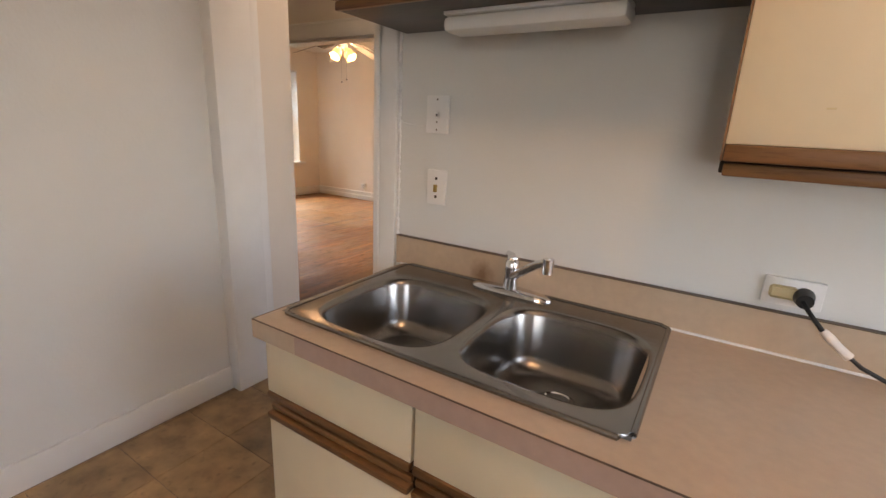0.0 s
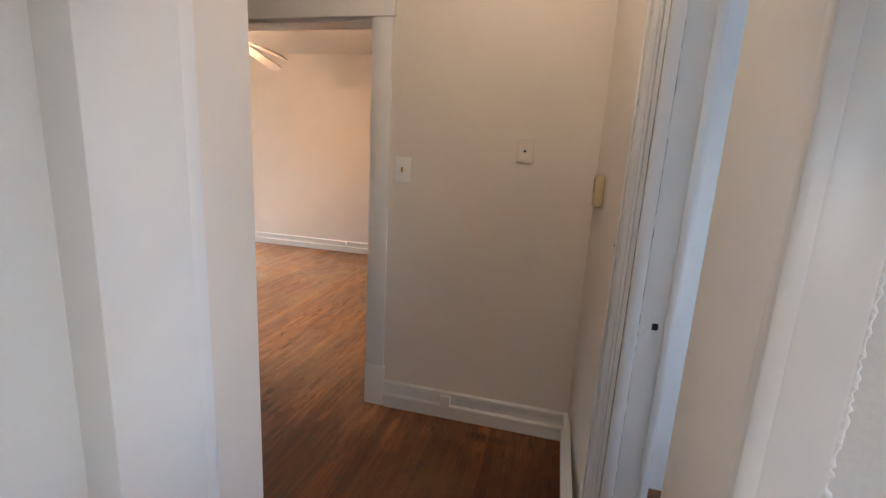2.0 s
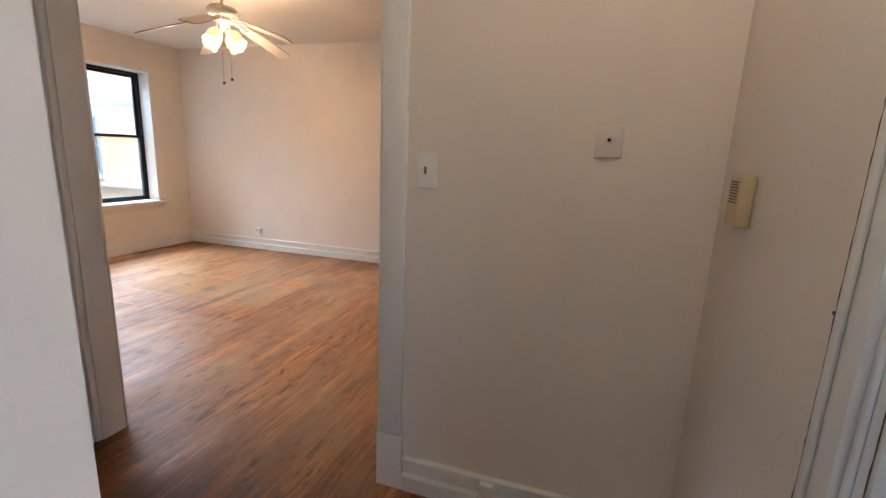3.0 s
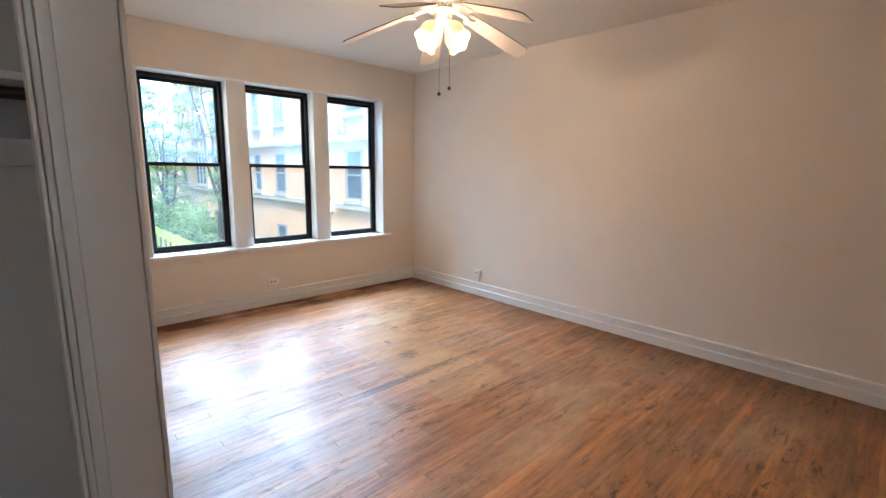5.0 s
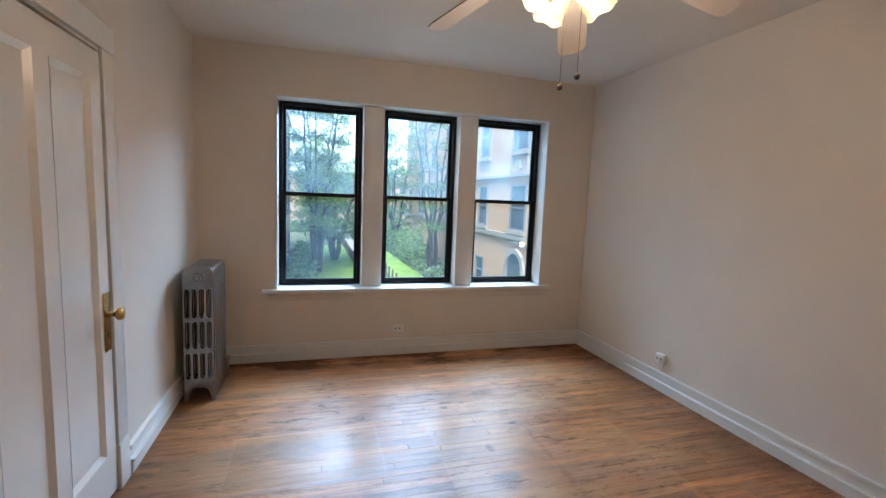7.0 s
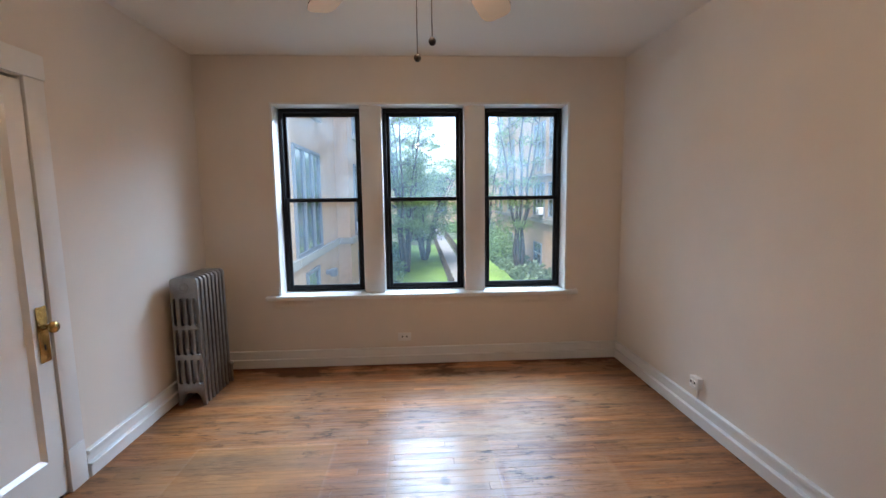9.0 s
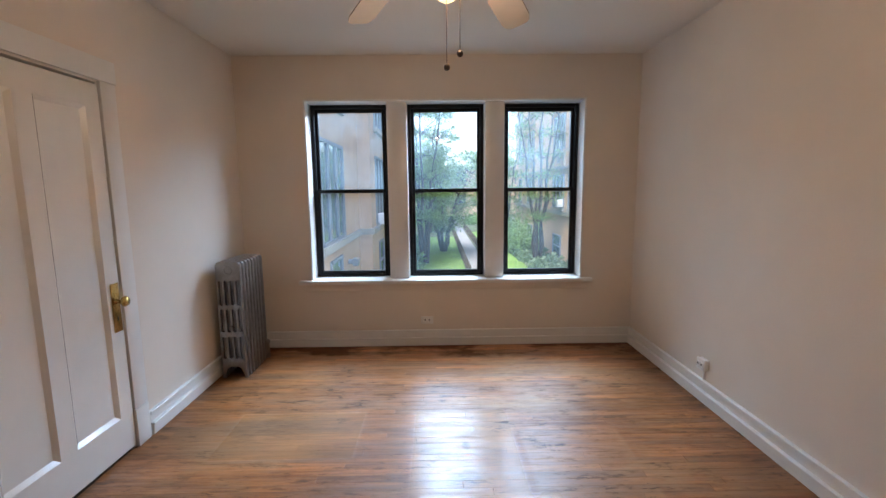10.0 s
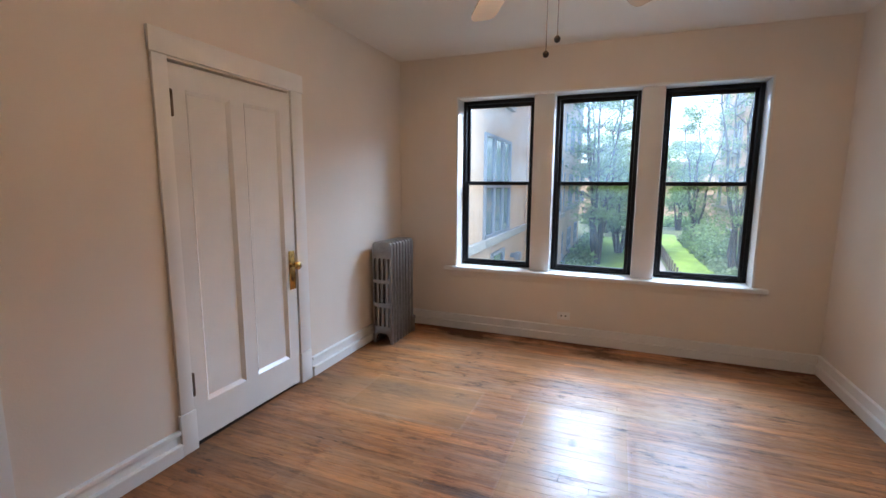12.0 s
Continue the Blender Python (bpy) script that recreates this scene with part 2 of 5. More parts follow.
        l.new(d.outputs["Fac"], cw.inputs["Value"])
        l.new(op("MULTIPLY", op("MULTIPLY", cw.outputs[0], op("ADD", 1.0, op("MULTIPLY", total, 0.55))), op("SUBTRACT", 1.0, op("MULTIPLY", old, 0.88))), b.inputs["Coat Weight"])
        coat_low = op("SUBTRACT", 0.36, op("MULTIPLY", total, 0.18))
    l.new(out, b.inputs["Base Color"])
    b.inputs["Roughness"].default_value = rough
    b.inputs["Coat Weight"].default_value = coat
    b.inputs["Coat Roughness"].default_value = 0.17
    b.inputs["Specular IOR Level"].default_value = 0.35
    if rough_out:
        # the strips are cupped across their width, so the varnish draws reflections out
        cup = n.new("ShaderNodeTexNoise")
        cup.inputs["Scale"].default_value, cup.inputs["Detail"].default_value = 1.0, 2
        cm = n.new("ShaderNodeMapping")
        cm.inputs["Scale"].default_value = (62, 1.4, 1)
        l.new(geo.outputs["Position"], cm.inputs["Vector"])
        l.new(cm.outputs[0], cup.inputs["Vector"])
        cb = n.new("ShaderNodeBump")
        cb.inputs["Strength"].default_value, cb.inputs["Distance"].default_value = 1.0, 0.0036
        l.new(cup.outputs["Fac"], cb.inputs["Height"])
        l.new(cb.outputs[0], b.inputs["Coat Normal"])
        l.new(coat_low, b.inputs["Coat Roughness"])
        l.new(rough_out, b.inputs["Roughness"])
    bp = n.new("ShaderNodeBump")
    bp.inputs["Strength"].default_value, bp.inputs["Distance"].default_value = 0.22, 0.002
    l.new(fine.outputs["Fac"], bp.inputs["Height"])
    l.new(bp.outputs[0], b.inputs["Normal"])
    return m


def glass_pane(name, dust):
    m = bpy.data.materials.new(name)
    m.use_nodes = True
    n, l = m.node_tree.nodes, m.node_tree.links
    n.remove(n["Principled BSDF"])
    tr, gl, mx, fr = (n.new("ShaderNode" + k) for k in ("BsdfTransparent", "BsdfGlossy", "MixShader", "Fresnel"))
    gl.inputs["Roughness"].default_value = 0.02
    tr.inputs[0].default_value = (0.93, 0.96, 0.97, 1)
    fr.inputs[0].default_value = 1.45
    l.new(fr.outputs[0], mx.inputs[0])
    l.new(tr.outputs[0], mx.inputs[1])
    l.new(gl.outputs[0], mx.inputs[2])
    # a thin film of dust on old panes
    df, m2, ns = (n.new("ShaderNode" + k) for k in ("BsdfTranslucent", "MixShader", "TexNoise"))
    df.inputs[0].default_value = (0.60, 0.83, 0.95, 1)
    ns.inputs["Scale"].default_value, ns.inputs["Detail"].default_value = 3.0, 5
    geo = n.new("ShaderNodeNewGeometry")
    l.new(geo.outputs["Position"], ns.inputs["Vector"])
    mr = n.new("ShaderNodeMapRange")
    mr.inputs["From Min"].default_value, mr.inputs["From Max"].default_value = 0.35, 0.75
    mr.inputs["To Min"].default_value, mr.inputs["To Max"].default_value = dust
    l.new(ns.outputs["Fac"], mr.inputs["Value"])
    l.new(mr.outputs[0], m2.inputs[0])
    l.new(mx.outputs[0], m2.inputs[1])
    l.new(df.outputs[0], m2.inputs[2])
    l.new(m2.outputs[0], n["Material Output"].inputs[0])
    return m


def glowing(name, colour, strength, base=(0.9, 0.85, 0.75)):
    m = bpy.data.materials.new(name)
    m.use_nodes = True
    b = m.node_tree.nodes["Principled BSDF"]
    b.inputs["Base Color"].default_value = (*base, 1)
    b.inputs["Emission Color"].default_value = (*colour, 1)
    b.inputs["Emission Strength"].default_value = strength
    b.inputs["Roughness"].default_value = 0.3
    return m


def tile_mat():
    m = mat("mottled brown vinyl tile", (0.25, 0.160, 0.080), 0.32, vary=0.55, scale=9, bump=0.12, bump_scale=40, stain=0.5)
    n, l = m.node_tree.nodes, m.node_tree.links
    info = n.new("ShaderNodeObjectInfo")
    hsv = n.new("ShaderNodeHueSaturation")
    mr = n.new("ShaderNodeMapRange")
    mr.inputs["To Min"].default_value, mr.inputs["To Max"].default_value = 0.75, 1.45
    l.new(info.outputs["Random"], mr.inputs["Value"])
    l.new(mr.outputs[0], hsv.inputs["Value"])
    b = n["Principled BSDF"]
    src = b.inputs["Base Color"].links[0].from_socket
    l.new(src, hsv.inputs["Color"])
    l.new(hsv.outputs[0], b.inputs["Base Color"])
    return m


M_LIVING = mat("cream wall paint", (0.75, 0.68, 0.60), 0.62, vary=0.035, scale=3, bump=0.18, bump_scale=110)
M_KITCHEN = mat("white kitchen wall paint", (0.725, 0.722, 0.69), 0.45, vary=0.035, scale=3, bump=0.24, bump_scale=80)
M_CEIL = mat("white ceiling paint", (0.77, 0.73, 0.67), 0.8, vary=0.02, scale=2, bump=0.06)
M_TRIM = mat("white gloss trim paint", (0.78, 0.77, 0.74), 0.28, vary=0.03, scale=8, bump=0.07, bump_scale=55)
M_DOOR = mat("white gloss door paint", (0.78, 0.77, 0.74), 0.20, vary=0.03, scale=8, bump=0.05, bump_scale=40, coat=0.2)
M_CAULK = mat("rough white caulk", (0.80, 0.79, 0.77), 0.5, vary=0.12, scale=60, bump=0.6, bump_scale=160)
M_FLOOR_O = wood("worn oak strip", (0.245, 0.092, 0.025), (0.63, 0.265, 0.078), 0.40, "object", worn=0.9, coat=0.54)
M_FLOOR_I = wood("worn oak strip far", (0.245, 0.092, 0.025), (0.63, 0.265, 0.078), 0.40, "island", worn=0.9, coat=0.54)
M_GAP = mat("dark joint dirt", (0.030, 0.018, 0.011), 0.9, vary=0.3, scale=30)
M_TILE = tile_mat()
M_BLACK = mat("black painted window frame", (0.010, 0.010, 0.011), 0.5, vary=0.3, scale=20, bump=0.15, spec=0.2)
M_GLASS = glass_pane("window glass", (0.025, 0.07))
M_GLASS_UP = glass_pane("dusty window glass", (0.045, 0.135))
M_STEEL = mat("brushed stainless steel", (0.30, 0.285, 0.27), 0.24, 1.0, vary=0.08, scale=40, bump=0.05, bump_scale=300)
M_CHROME = mat("chrome", (0.72, 0.72, 0.73), 0.08, 1.0, vary=0.03, scale=30)
# near black; also gives holes, slots and the closet gap their shade
M_DARK = mat("near black", (0.012, 0.011, 0.010), 0.7, vary=0.2)
M_LAMINATE = mat("beige laminate", (0.50, 0.375, 0.27), 0.38, vary=0.07, scale=45, bump=0.05, bump_scale=400)
M_SPLASH = mat("beige laminate with a brown spot", (0.50, 0.375, 0.27), 0.38, vary=0.07, scale=45, bump=0.05, bump_scale=400)
M_PINK = mat("pinkish laminate edge", (0.42, 0.29, 0.235), 0.4, vary=0.06, scale=45)
M_SEAM = mat("brown laminate seam", (0.11, 0.065, 0.04), 0.5, vary=0.2, scale=40)
M_CREAM = mat("cream cabinet laminate", (0.72, 0.60, 0.42), 0.42, vary=0.03, scale=12, bump=0.03, bump_scale=300)
M_OAK = wood("brown oak pull", (0.10, 0.042, 0.016), (0.27, 0.125, 0.048), 0.4, "island", along="x", stretch=10)
M_DKWOOD = wood("dark brown cabinet wood", (0.016, 0.007, 0.004), (0.050, 0.021, 0.009), 0.35, "island", along="x", stretch=8)
M_PLATE = mat("white plastic plate", (0.80, 0.79, 0.77), 0.3, vary=0.02)
M_IVORY = mat("ivory plastic", (0.62, 0.50, 0.29), 0.4, vary=0.06)
M_DIFF = mat("white lamp diffuser", (0.74, 0.72, 0.68), 0.35, vary=0.05, scale=15)
M_BRASS = mat("worn brass", (0.55, 0.37, 0.13), 0.26, 1.0, vary=0.3, scale=35, stain=0.5)
M_SILVER = mat("silver radiator paint", (0.31, 0.295, 0.28), 0.32, 0.9, vary=0.16, scale=25, bump=0.25, bump_scale=140, stain=0.25)
M_FAN = mat("white enamel fan", (0.72, 0.68, 0.62), 0.35, vary=0.03)
M_BLADE = mat("whitewashed fan blade", (0.42, 0.385, 0.35), 0.45, vary=0.05, scale=10)
M_EDGE = mat("brown blade edge", (0.10, 0.07, 0.05), 0.5, vary=0.1)
M_SHADE = glowing("lit frosted glass", (1.0, 0.66, 0.32), 0.09, (0.80, 0.58, 0.34))
M_GLOBE = glowing("lit globe", (1.0, 0.86, 0.62), 2.0)
M_CORD = mat("black rubber cord", (0.012, 0.012, 0.012), 0.5, vary=0.1)
M_KNOB = mat("dark walnut knob", (0.020, 0.011, 0.008), 0.4, vary=0.2)
M_HINGE = mat("tarnished dark hinge", (0.13, 0.10, 0.075), 0.4, 0.8, vary=0.4, scale=60)
M_TAPE = mat("white tape", (0.72, 0.66, 0.60), 0.6, vary=0.1, scale=60, bump=0.4)
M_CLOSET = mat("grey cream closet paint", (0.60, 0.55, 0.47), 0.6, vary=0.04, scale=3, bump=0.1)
M_GROUND = mat("bare earth and turf", (0.07, 0.085, 0.035), 0.95, vary=0.4, scale=2)
M_GRASS = mat("bright lawn", (0.15, 0.25, 0.035), 0.9, vary=0.35, scale=6)
M_PATH = mat("pale concrete path", (0.24, 0.23, 0.21), 0.85, vary=0.12, scale=4)
M_BRICK = mat("buff brick wall", (0.475, 0.325, 0.20), 0.85, vary=0.10, scale=5, bump=0.3, bump_scale=20)
M_STONE = mat("grey limestone trim", (0.31, 0.28, 0.225), 0.8, vary=0.10, scale=6, bump=0.2, bump_scale=30)
M_WINFAR = mat("dark reflecting pane", (0.07, 0.09, 0.11), 0.06, vary=0.3, scale=1.5)
M_FRFAR = mat("grey window frame", (0.20, 0.21, 0.22), 0.5, vary=0.1)
M_BARK = mat("grey brown bark", (0.07, 0.06, 0.05), 0.95, vary=0.35, scale=14, bump=0.6, bump_scale=40)
M_POST = mat("weathered wood post", (0.11, 0.085, 0.06), 0.9, vary=0.3, scale=20)


def soft_spot(m, at, size, colour, amount):
    """A soft-edged spot of its own colour at one place of a surface."""
    n, l = m.node_tree.nodes, m.node_tree.links
    b = n["Principled BSDF"]
    src = b.inputs["Base Color"].links[0].from_socket
    geo, sub, scl, ln, ns, mr, mx = (n.new("ShaderNode" + k) for k in ("NewGeometry", "VectorMath", "VectorMath", "VectorMath", "TexNoise", "MapRange", "MixRGB"))
    sub.operation, scl.operation, ln.operation = "SUBTRACT", "DIVIDE", "LENGTH"
    sub.inputs[1].default_value, scl.inputs[1].default_value = at, size
    l.new(geo.outputs["Position"], sub.inputs[0])
    l.new(sub.outputs[0], scl.inputs[0])
    l.new(scl.outputs[0], ln.inputs[0])
    ns.inputs["Scale"].default_value = 40
    l.new(geo.outputs["Position"], ns.inputs["Vector"])
    add = n.new("ShaderNodeMath")
    l.new(ln.outputs["Value"], add.inputs[0])
    l.new(ns.outputs["Fac"], add.inputs[1])
    mr.inputs["From Min"].default_value, mr.inputs["From Max"].default_value = 0.7, 1.7
    mr.inputs["To Min"].default_value, mr.inputs["To Max"].default_value = amount, 0.0
    l.new(add.outputs[0], mr.inputs["Value"])
    l.new(mr.outputs[0], mx.inputs[0])
    l.new(src, mx.inputs[1])
    mx.inputs[2].default_value = (*colour, 1)
    l.new(mx.outputs[0], b.inputs["Base Color"])


soft_spot(M_SPLASH, (-0.772, 1.882, 0.945), (0.040, 0.05, 0.045), (0.20, 0.095, 0.04), 0.75)


def leaf_mat(name, colour):
    m = mat(name, colour, 0.55, vary=0.35, scale=3)
    n, l = m.node_tree.nodes, m.node_tree.links
    b = n["Principled BSDF"]
    geo = n.new("ShaderNodeNewGeometry")
    hsv = n.new("ShaderNodeHueSaturation")
    mr = n.new("ShaderNodeMapRange")
    mr.inputs["To Min"].default_value, mr.inputs["To Max"].default_value = 0.6, 1.5
    l.new(geo.outputs["Random Per Island"], mr.inputs["Value"])
    l.new(mr.outputs[0], hsv.inputs["Value"])
    src = b.inputs["Base Color"].links[0].from_socket
    l.new(src, hsv.inputs["Color"])
    l.new(hsv.outputs[0], b.inputs["Base Color"])
    tl = n.new("ShaderNodeBsdfTranslucent")
    mx = n.new("ShaderNodeMixShader")
    mx.inputs[0].default_value = 0.5
    l.new(hsv.outputs[0], tl.inputs[0])
    l.new(b.outputs[0], mx.inputs[1])
    l.new(tl.outputs[0], mx.inputs[2])
    l.new(mx.outputs[0], n["Material Output"].inputs[0])
    return m


M_LEAF = leaf_mat("green leaves", (0.21, 0.31, 0.11))
M_HOSTA = leaf_mat("pale green hosta leaves", (0.20, 0.27, 0.15))


# ---- mesh helpers ----
def box(bm, x0, x1, y0, y1, z0, z1, bevel=0.0, seg=2):
    m = Matrix.LocRotScale(((x0 + x1) / 2, (y0 + y1) / 2, (z0 + z1) / 2), None, (abs(x1 - x0), abs(y1 - y0), abs(z1 - z0)))
    vs = bmesh.ops.create_cube(bm, size=1, matrix=m)["verts"]
    if bevel:
        es = {e for v in vs for e in v.link_edges}
        bmesh.ops.bevel(bm, geom=list(es), offset=bevel, segments=seg, profile=0.5, affect="EDGES")
    return vs


def cyl(bm, p, q, r1, r2=None, seg=16, caps=True):
    p, q = Vector(p), Vector(q)
    d = q - p
    m = Matrix.Translation((p + q) / 2) @ d.to_track_quat("Z", "Y").to_matrix().to_4x4()
    return bmesh.ops.create_cone(bm, cap_ends=caps, segments=seg, radius1=r1, radius2=r1 if r2 is None else r2, depth=d.length, matrix=m)["verts"]


def ball(bm, p, r, scale=(1, 1, 1), u=16, v=10):
    return bmesh.ops.create_uvsphere(bm, u_segments=u, v_segments=v, radius=r, matrix=Matrix.LocRotScale(p, None, scale))["verts"]


def lathe(bm, profile, m=Matrix(), seg=24):
    """Turns (radius, height) pairs round the z axis of m."""
    rings = []
    for r, z in profile:
        rings.append([bm.verts.new(m @ Vector((r * math.cos(a), r * math.sin(a), z))) for a in np.linspace(0, 2 * math.pi, seg, endpoint=False)])
    for a, b in zip(rings, rings[1:]):
        for k in range(seg):
            bm.faces.new((a[k], a[(k + 1) % seg], b[(k + 1) % seg], b[k]))
    return rings


def tube(bm, pts, r, seg=10):
    pts = [Vector(p) for p in pts]
    rings = []
    for k, p in enumerate(pts):
        d = (pts[min(k + 1, len(pts) - 1)] - pts[max(k - 1, 0)]).normalized()
        ref = Vector((1, 0, 0)) if abs(d.x) < 0.8 else Vector((0, 1, 0))
        u = (ref - d * ref.dot(d)).normalized()
        v = d.cross(u)
        rr = r[k] if isinstance(r, (list, tuple)) else r
        rings.append([bm.verts.new(p + u * (rr * math.cos(a)) + v * (rr * math.sin(a))) for a in np.linspace(0, 2 * math.pi, seg, endpoint=False)])
    for a, b in zip(rings, rings[1:]):
        for k in range(seg):
            bm.faces.new((a[k], a[(k + 1) % seg], b[(k + 1) % seg], b[k]))
    bm.faces.new(rings[0][::-1])
    bm.faces.new(rings[-1])


def part(name, bm, material, parent=None, label="", smooth=None):
    me = bpy.data.meshes.new(name)
    bmesh.ops.recalc_face_normals(bm, faces=bm.faces)
    bm.to_mesh(me)
    bm.free()
    if smooth:
        me.polygons.foreach_set("use_smooth", [True] * len(me.polygons))
        me.set_sharp_from_angle(angle=radians(smooth))
    me.materials.append(material)
    ob = new(name, me)
    if parent:
        ob.parent = parent
    if label:
        ob["label"] = label
    return ob


def boxes(name, material, rows, parent=None, label="", bevel=0.0):
    bm = bmesh.new()
    for r in rows:
        box(bm, *r, bevel=bevel)
    return part(name, bm, material, parent, label, smooth=35 if bevel else None)


def thing(name, label, category, group=""):
    return tagged(new(name), label, category, group)


def structure(ob, label, category):
    return tagged(ob, label, category, kind="structure")


# ---- the large structure ----
CEIL = 2.63
WX, NY, SY = -7.09, 7.035, 3.436        # living room: west, north, south wall faces
WIN = (4.035, 6.555, 0.625, 2.258)       # the window opening: y, y, z, z

structure(boxes("floor", M_GAP, [(-7.3, -0.6, 2.08, 7.2, -0.16, -0.019)]), "dark subfloor under the oak strips", "floor")
structure(boxes("floor_kitchen", M_GAP, [(-2.35, 1.75, -1.75, 2.08, -0.16, -0.006)]), "dark underlay below the kitchen tiles", "floor")
structure(boxes("ceiling", M_CEIL, [(-7.4, 1.8, -1.8, 7.3, CEIL, CEIL + 0.15)]), "plain white painted plaster ceiling", "ceiling")

structure(boxes("wall_west", M_LIVING, [
    (WX - 0.30, WX, SY - 0.1, WIN[0], -0.1, CEIL), (WX - 0.30, WX, WIN[1], NY + 0.2, -0.1, CEIL),
    (WX - 0.30, WX, WIN[0], WIN[1], -0.1, WIN[2]), (WX - 0.30, WX, WIN[0], WIN[1], WIN[3], CEIL)]),
    "cream painted plaster wall round three windows", "wall")
structure(boxes("wall_north", M_LIVING, [(WX, -0.6, NY, NY + 0.2, -0.1, CEIL)]), "plain cream painted plaster wall", "wall")
DX0, DX1, DZ = -5.452, -4.578, 2.04      # closet door opening
OX0, OX1 = -3.72, -2.384                 # cased opening between hall and living room
structure(boxes("wall_south", M_LIVING, [
    (WX - 0.3, DX0, 3.335, SY, -0.1, CEIL), (DX1, OX0, 3.335, SY, -0.1, CEIL), (DX0, DX1, 3.335, SY, DZ, CEIL)]),
    "cream painted plaster wall beside the panelled door", "wall")
structure(boxes("wall_hall_north", M_LIVING, [
    (OX1, -0.6, 3.55, 3.69, -0.1, CEIL), (OX0 - 0.12, OX1, 3.55, 3.69, DZ, CEIL), (OX0 - 0.12, OX0, SY, 3.55, DZ, CEIL)]),
    "cream painted hall wall with light switch", "wall")
structure(boxes("wall_living_east", M_LIVING, [(-0.6, -0.45, 3.55, 7.2, -0.1, CEIL)]), "plain cream painted wall", "wall")
bm = bmesh.new()
lo = [bm.verts.new((x, y, -0.1)) for x, y in ((-1.272, 3.55), (-1.214, 2.828), (-1.054, 2.828), (-1.054, 3.55))]
hi = [bm.verts.new((v.co.x, v.co.y, CEIL)) for v in lo]
for k in range(4):
    bm.faces.new((lo[k], lo[(k + 1) % 4], hi[(k + 1) % 4], hi[k]))
box(bm, -1.214, -1.054, 2.125, 2.828, 2.06, CEIL)
structure(part("wall_hall_east", bm, M_LIVING), "cream painted hall wall beside a doorway", "wall")
structure(boxes("wall_sink", M_KITCHEN, [
    (-1.204, 1.75, 1.90, 2.125, -0.1, CEIL), (-2.12, -1.204, 1.90, 2.125, 2.10, CEIL)]), "white painted kitchen wall behind the sink", "wall")
structure(boxes("wall_kitchen_west", M_KITCHEN, [(-2.40, -2.195, -1.75, 1.90, -0.1, CEIL)]), "white painted kitchen wall", "wall")
structure(boxes("wall_hall_west", M_LIVING, [(-2.40, -2.175, 1.90, 2.335, -0.1, CEIL)]), "short cream painted hall wall with an open corner", "wall")
# the opening in this unseen wall is made up, for the added south lamp
structure(boxes("wall_kitchen_south", M_KITCHEN, [(-2.40, 0.15, -1.9, -1.75, -0.1, CEIL), (1.05, 1.75, -1.9, -1.75, -0.1, CEIL), (0.15, 1.05, -1.9, -1.75, -0.1, 1.05), (0.15, 1.05, -1.9, -1.75, 2.15, CEIL)]), "white painted kitchen wall", "wall")
structure(boxes("wall_kitchen_east", M_KITCHEN, [
    (1.62, 1.80, -1.75, 0.62, -0.1, CEIL), (1.62, 1.80, 1.48, 1.90, -0.1, CEIL), (1.62, 1.80, 0.62, 1.48, -0.1, 0.95), (1.62, 1.80, 0.62, 1.48, 2.15, CEIL)]),
    "white painted kitchen wall with a window", "wall")
structure(boxes("wall_side_room", M_TRIM, [
    (-1.054, -0.60, 3.30, 3.55, -0.1, CEIL), (-0.60, 1.2, 3.26, 3.55, -0.1, CEIL),
    (1.2, 1.35, 2.125, 2.25, -0.1, CEIL), (1.2, 1.35, 2.95, 3.55, -0.1, CEIL), (1.2, 1.35, 2.25, 2.95, -0.1, 1.05), (1.2, 1.35, 2.25, 2.95, 2.05, CEIL)]),
    "white painted walls of a small side room", "wall")
structure(boxes("floor_side_room", M_PLATE, [(-1.26, 1.35, 2.125, 3.55, -0.1, -0.012)]), "pale floor of a small side room", "floor")
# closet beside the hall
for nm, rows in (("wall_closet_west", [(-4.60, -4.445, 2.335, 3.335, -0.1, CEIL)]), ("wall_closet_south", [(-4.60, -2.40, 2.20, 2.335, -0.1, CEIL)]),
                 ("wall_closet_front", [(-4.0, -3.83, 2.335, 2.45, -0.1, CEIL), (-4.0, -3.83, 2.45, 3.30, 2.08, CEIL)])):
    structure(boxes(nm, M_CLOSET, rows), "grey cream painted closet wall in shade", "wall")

# trim: two-step baseboards
def baseboard(rows):
    for name, x0, y0, x1, y1, nx, ny, h in rows:
        bm = bmesh.new()
        for t, za, zb in ((0.032, 0, h * 0.50), (0.038, h * 0.50 - 0.014, h * 0.50 + 0.002), (0.014, h * 0.50, h - 0.012), (0.028, h - 0.024, h)):
            ax, bx = sorted((x0, x1 + nx * t)) if nx else (min(x0, x1), max(x0, x1))
            ay, by = sorted((y0, y1 + ny * t)) if ny else (min(y0, y1), max(y0, y1))
            box(bm, ax, bx, ay, by, za, zb, bevel=0.003, seg=1)
        structure(part(name, bm, M_TRIM), "white painted stepped wooden baseboard", "baseboard")


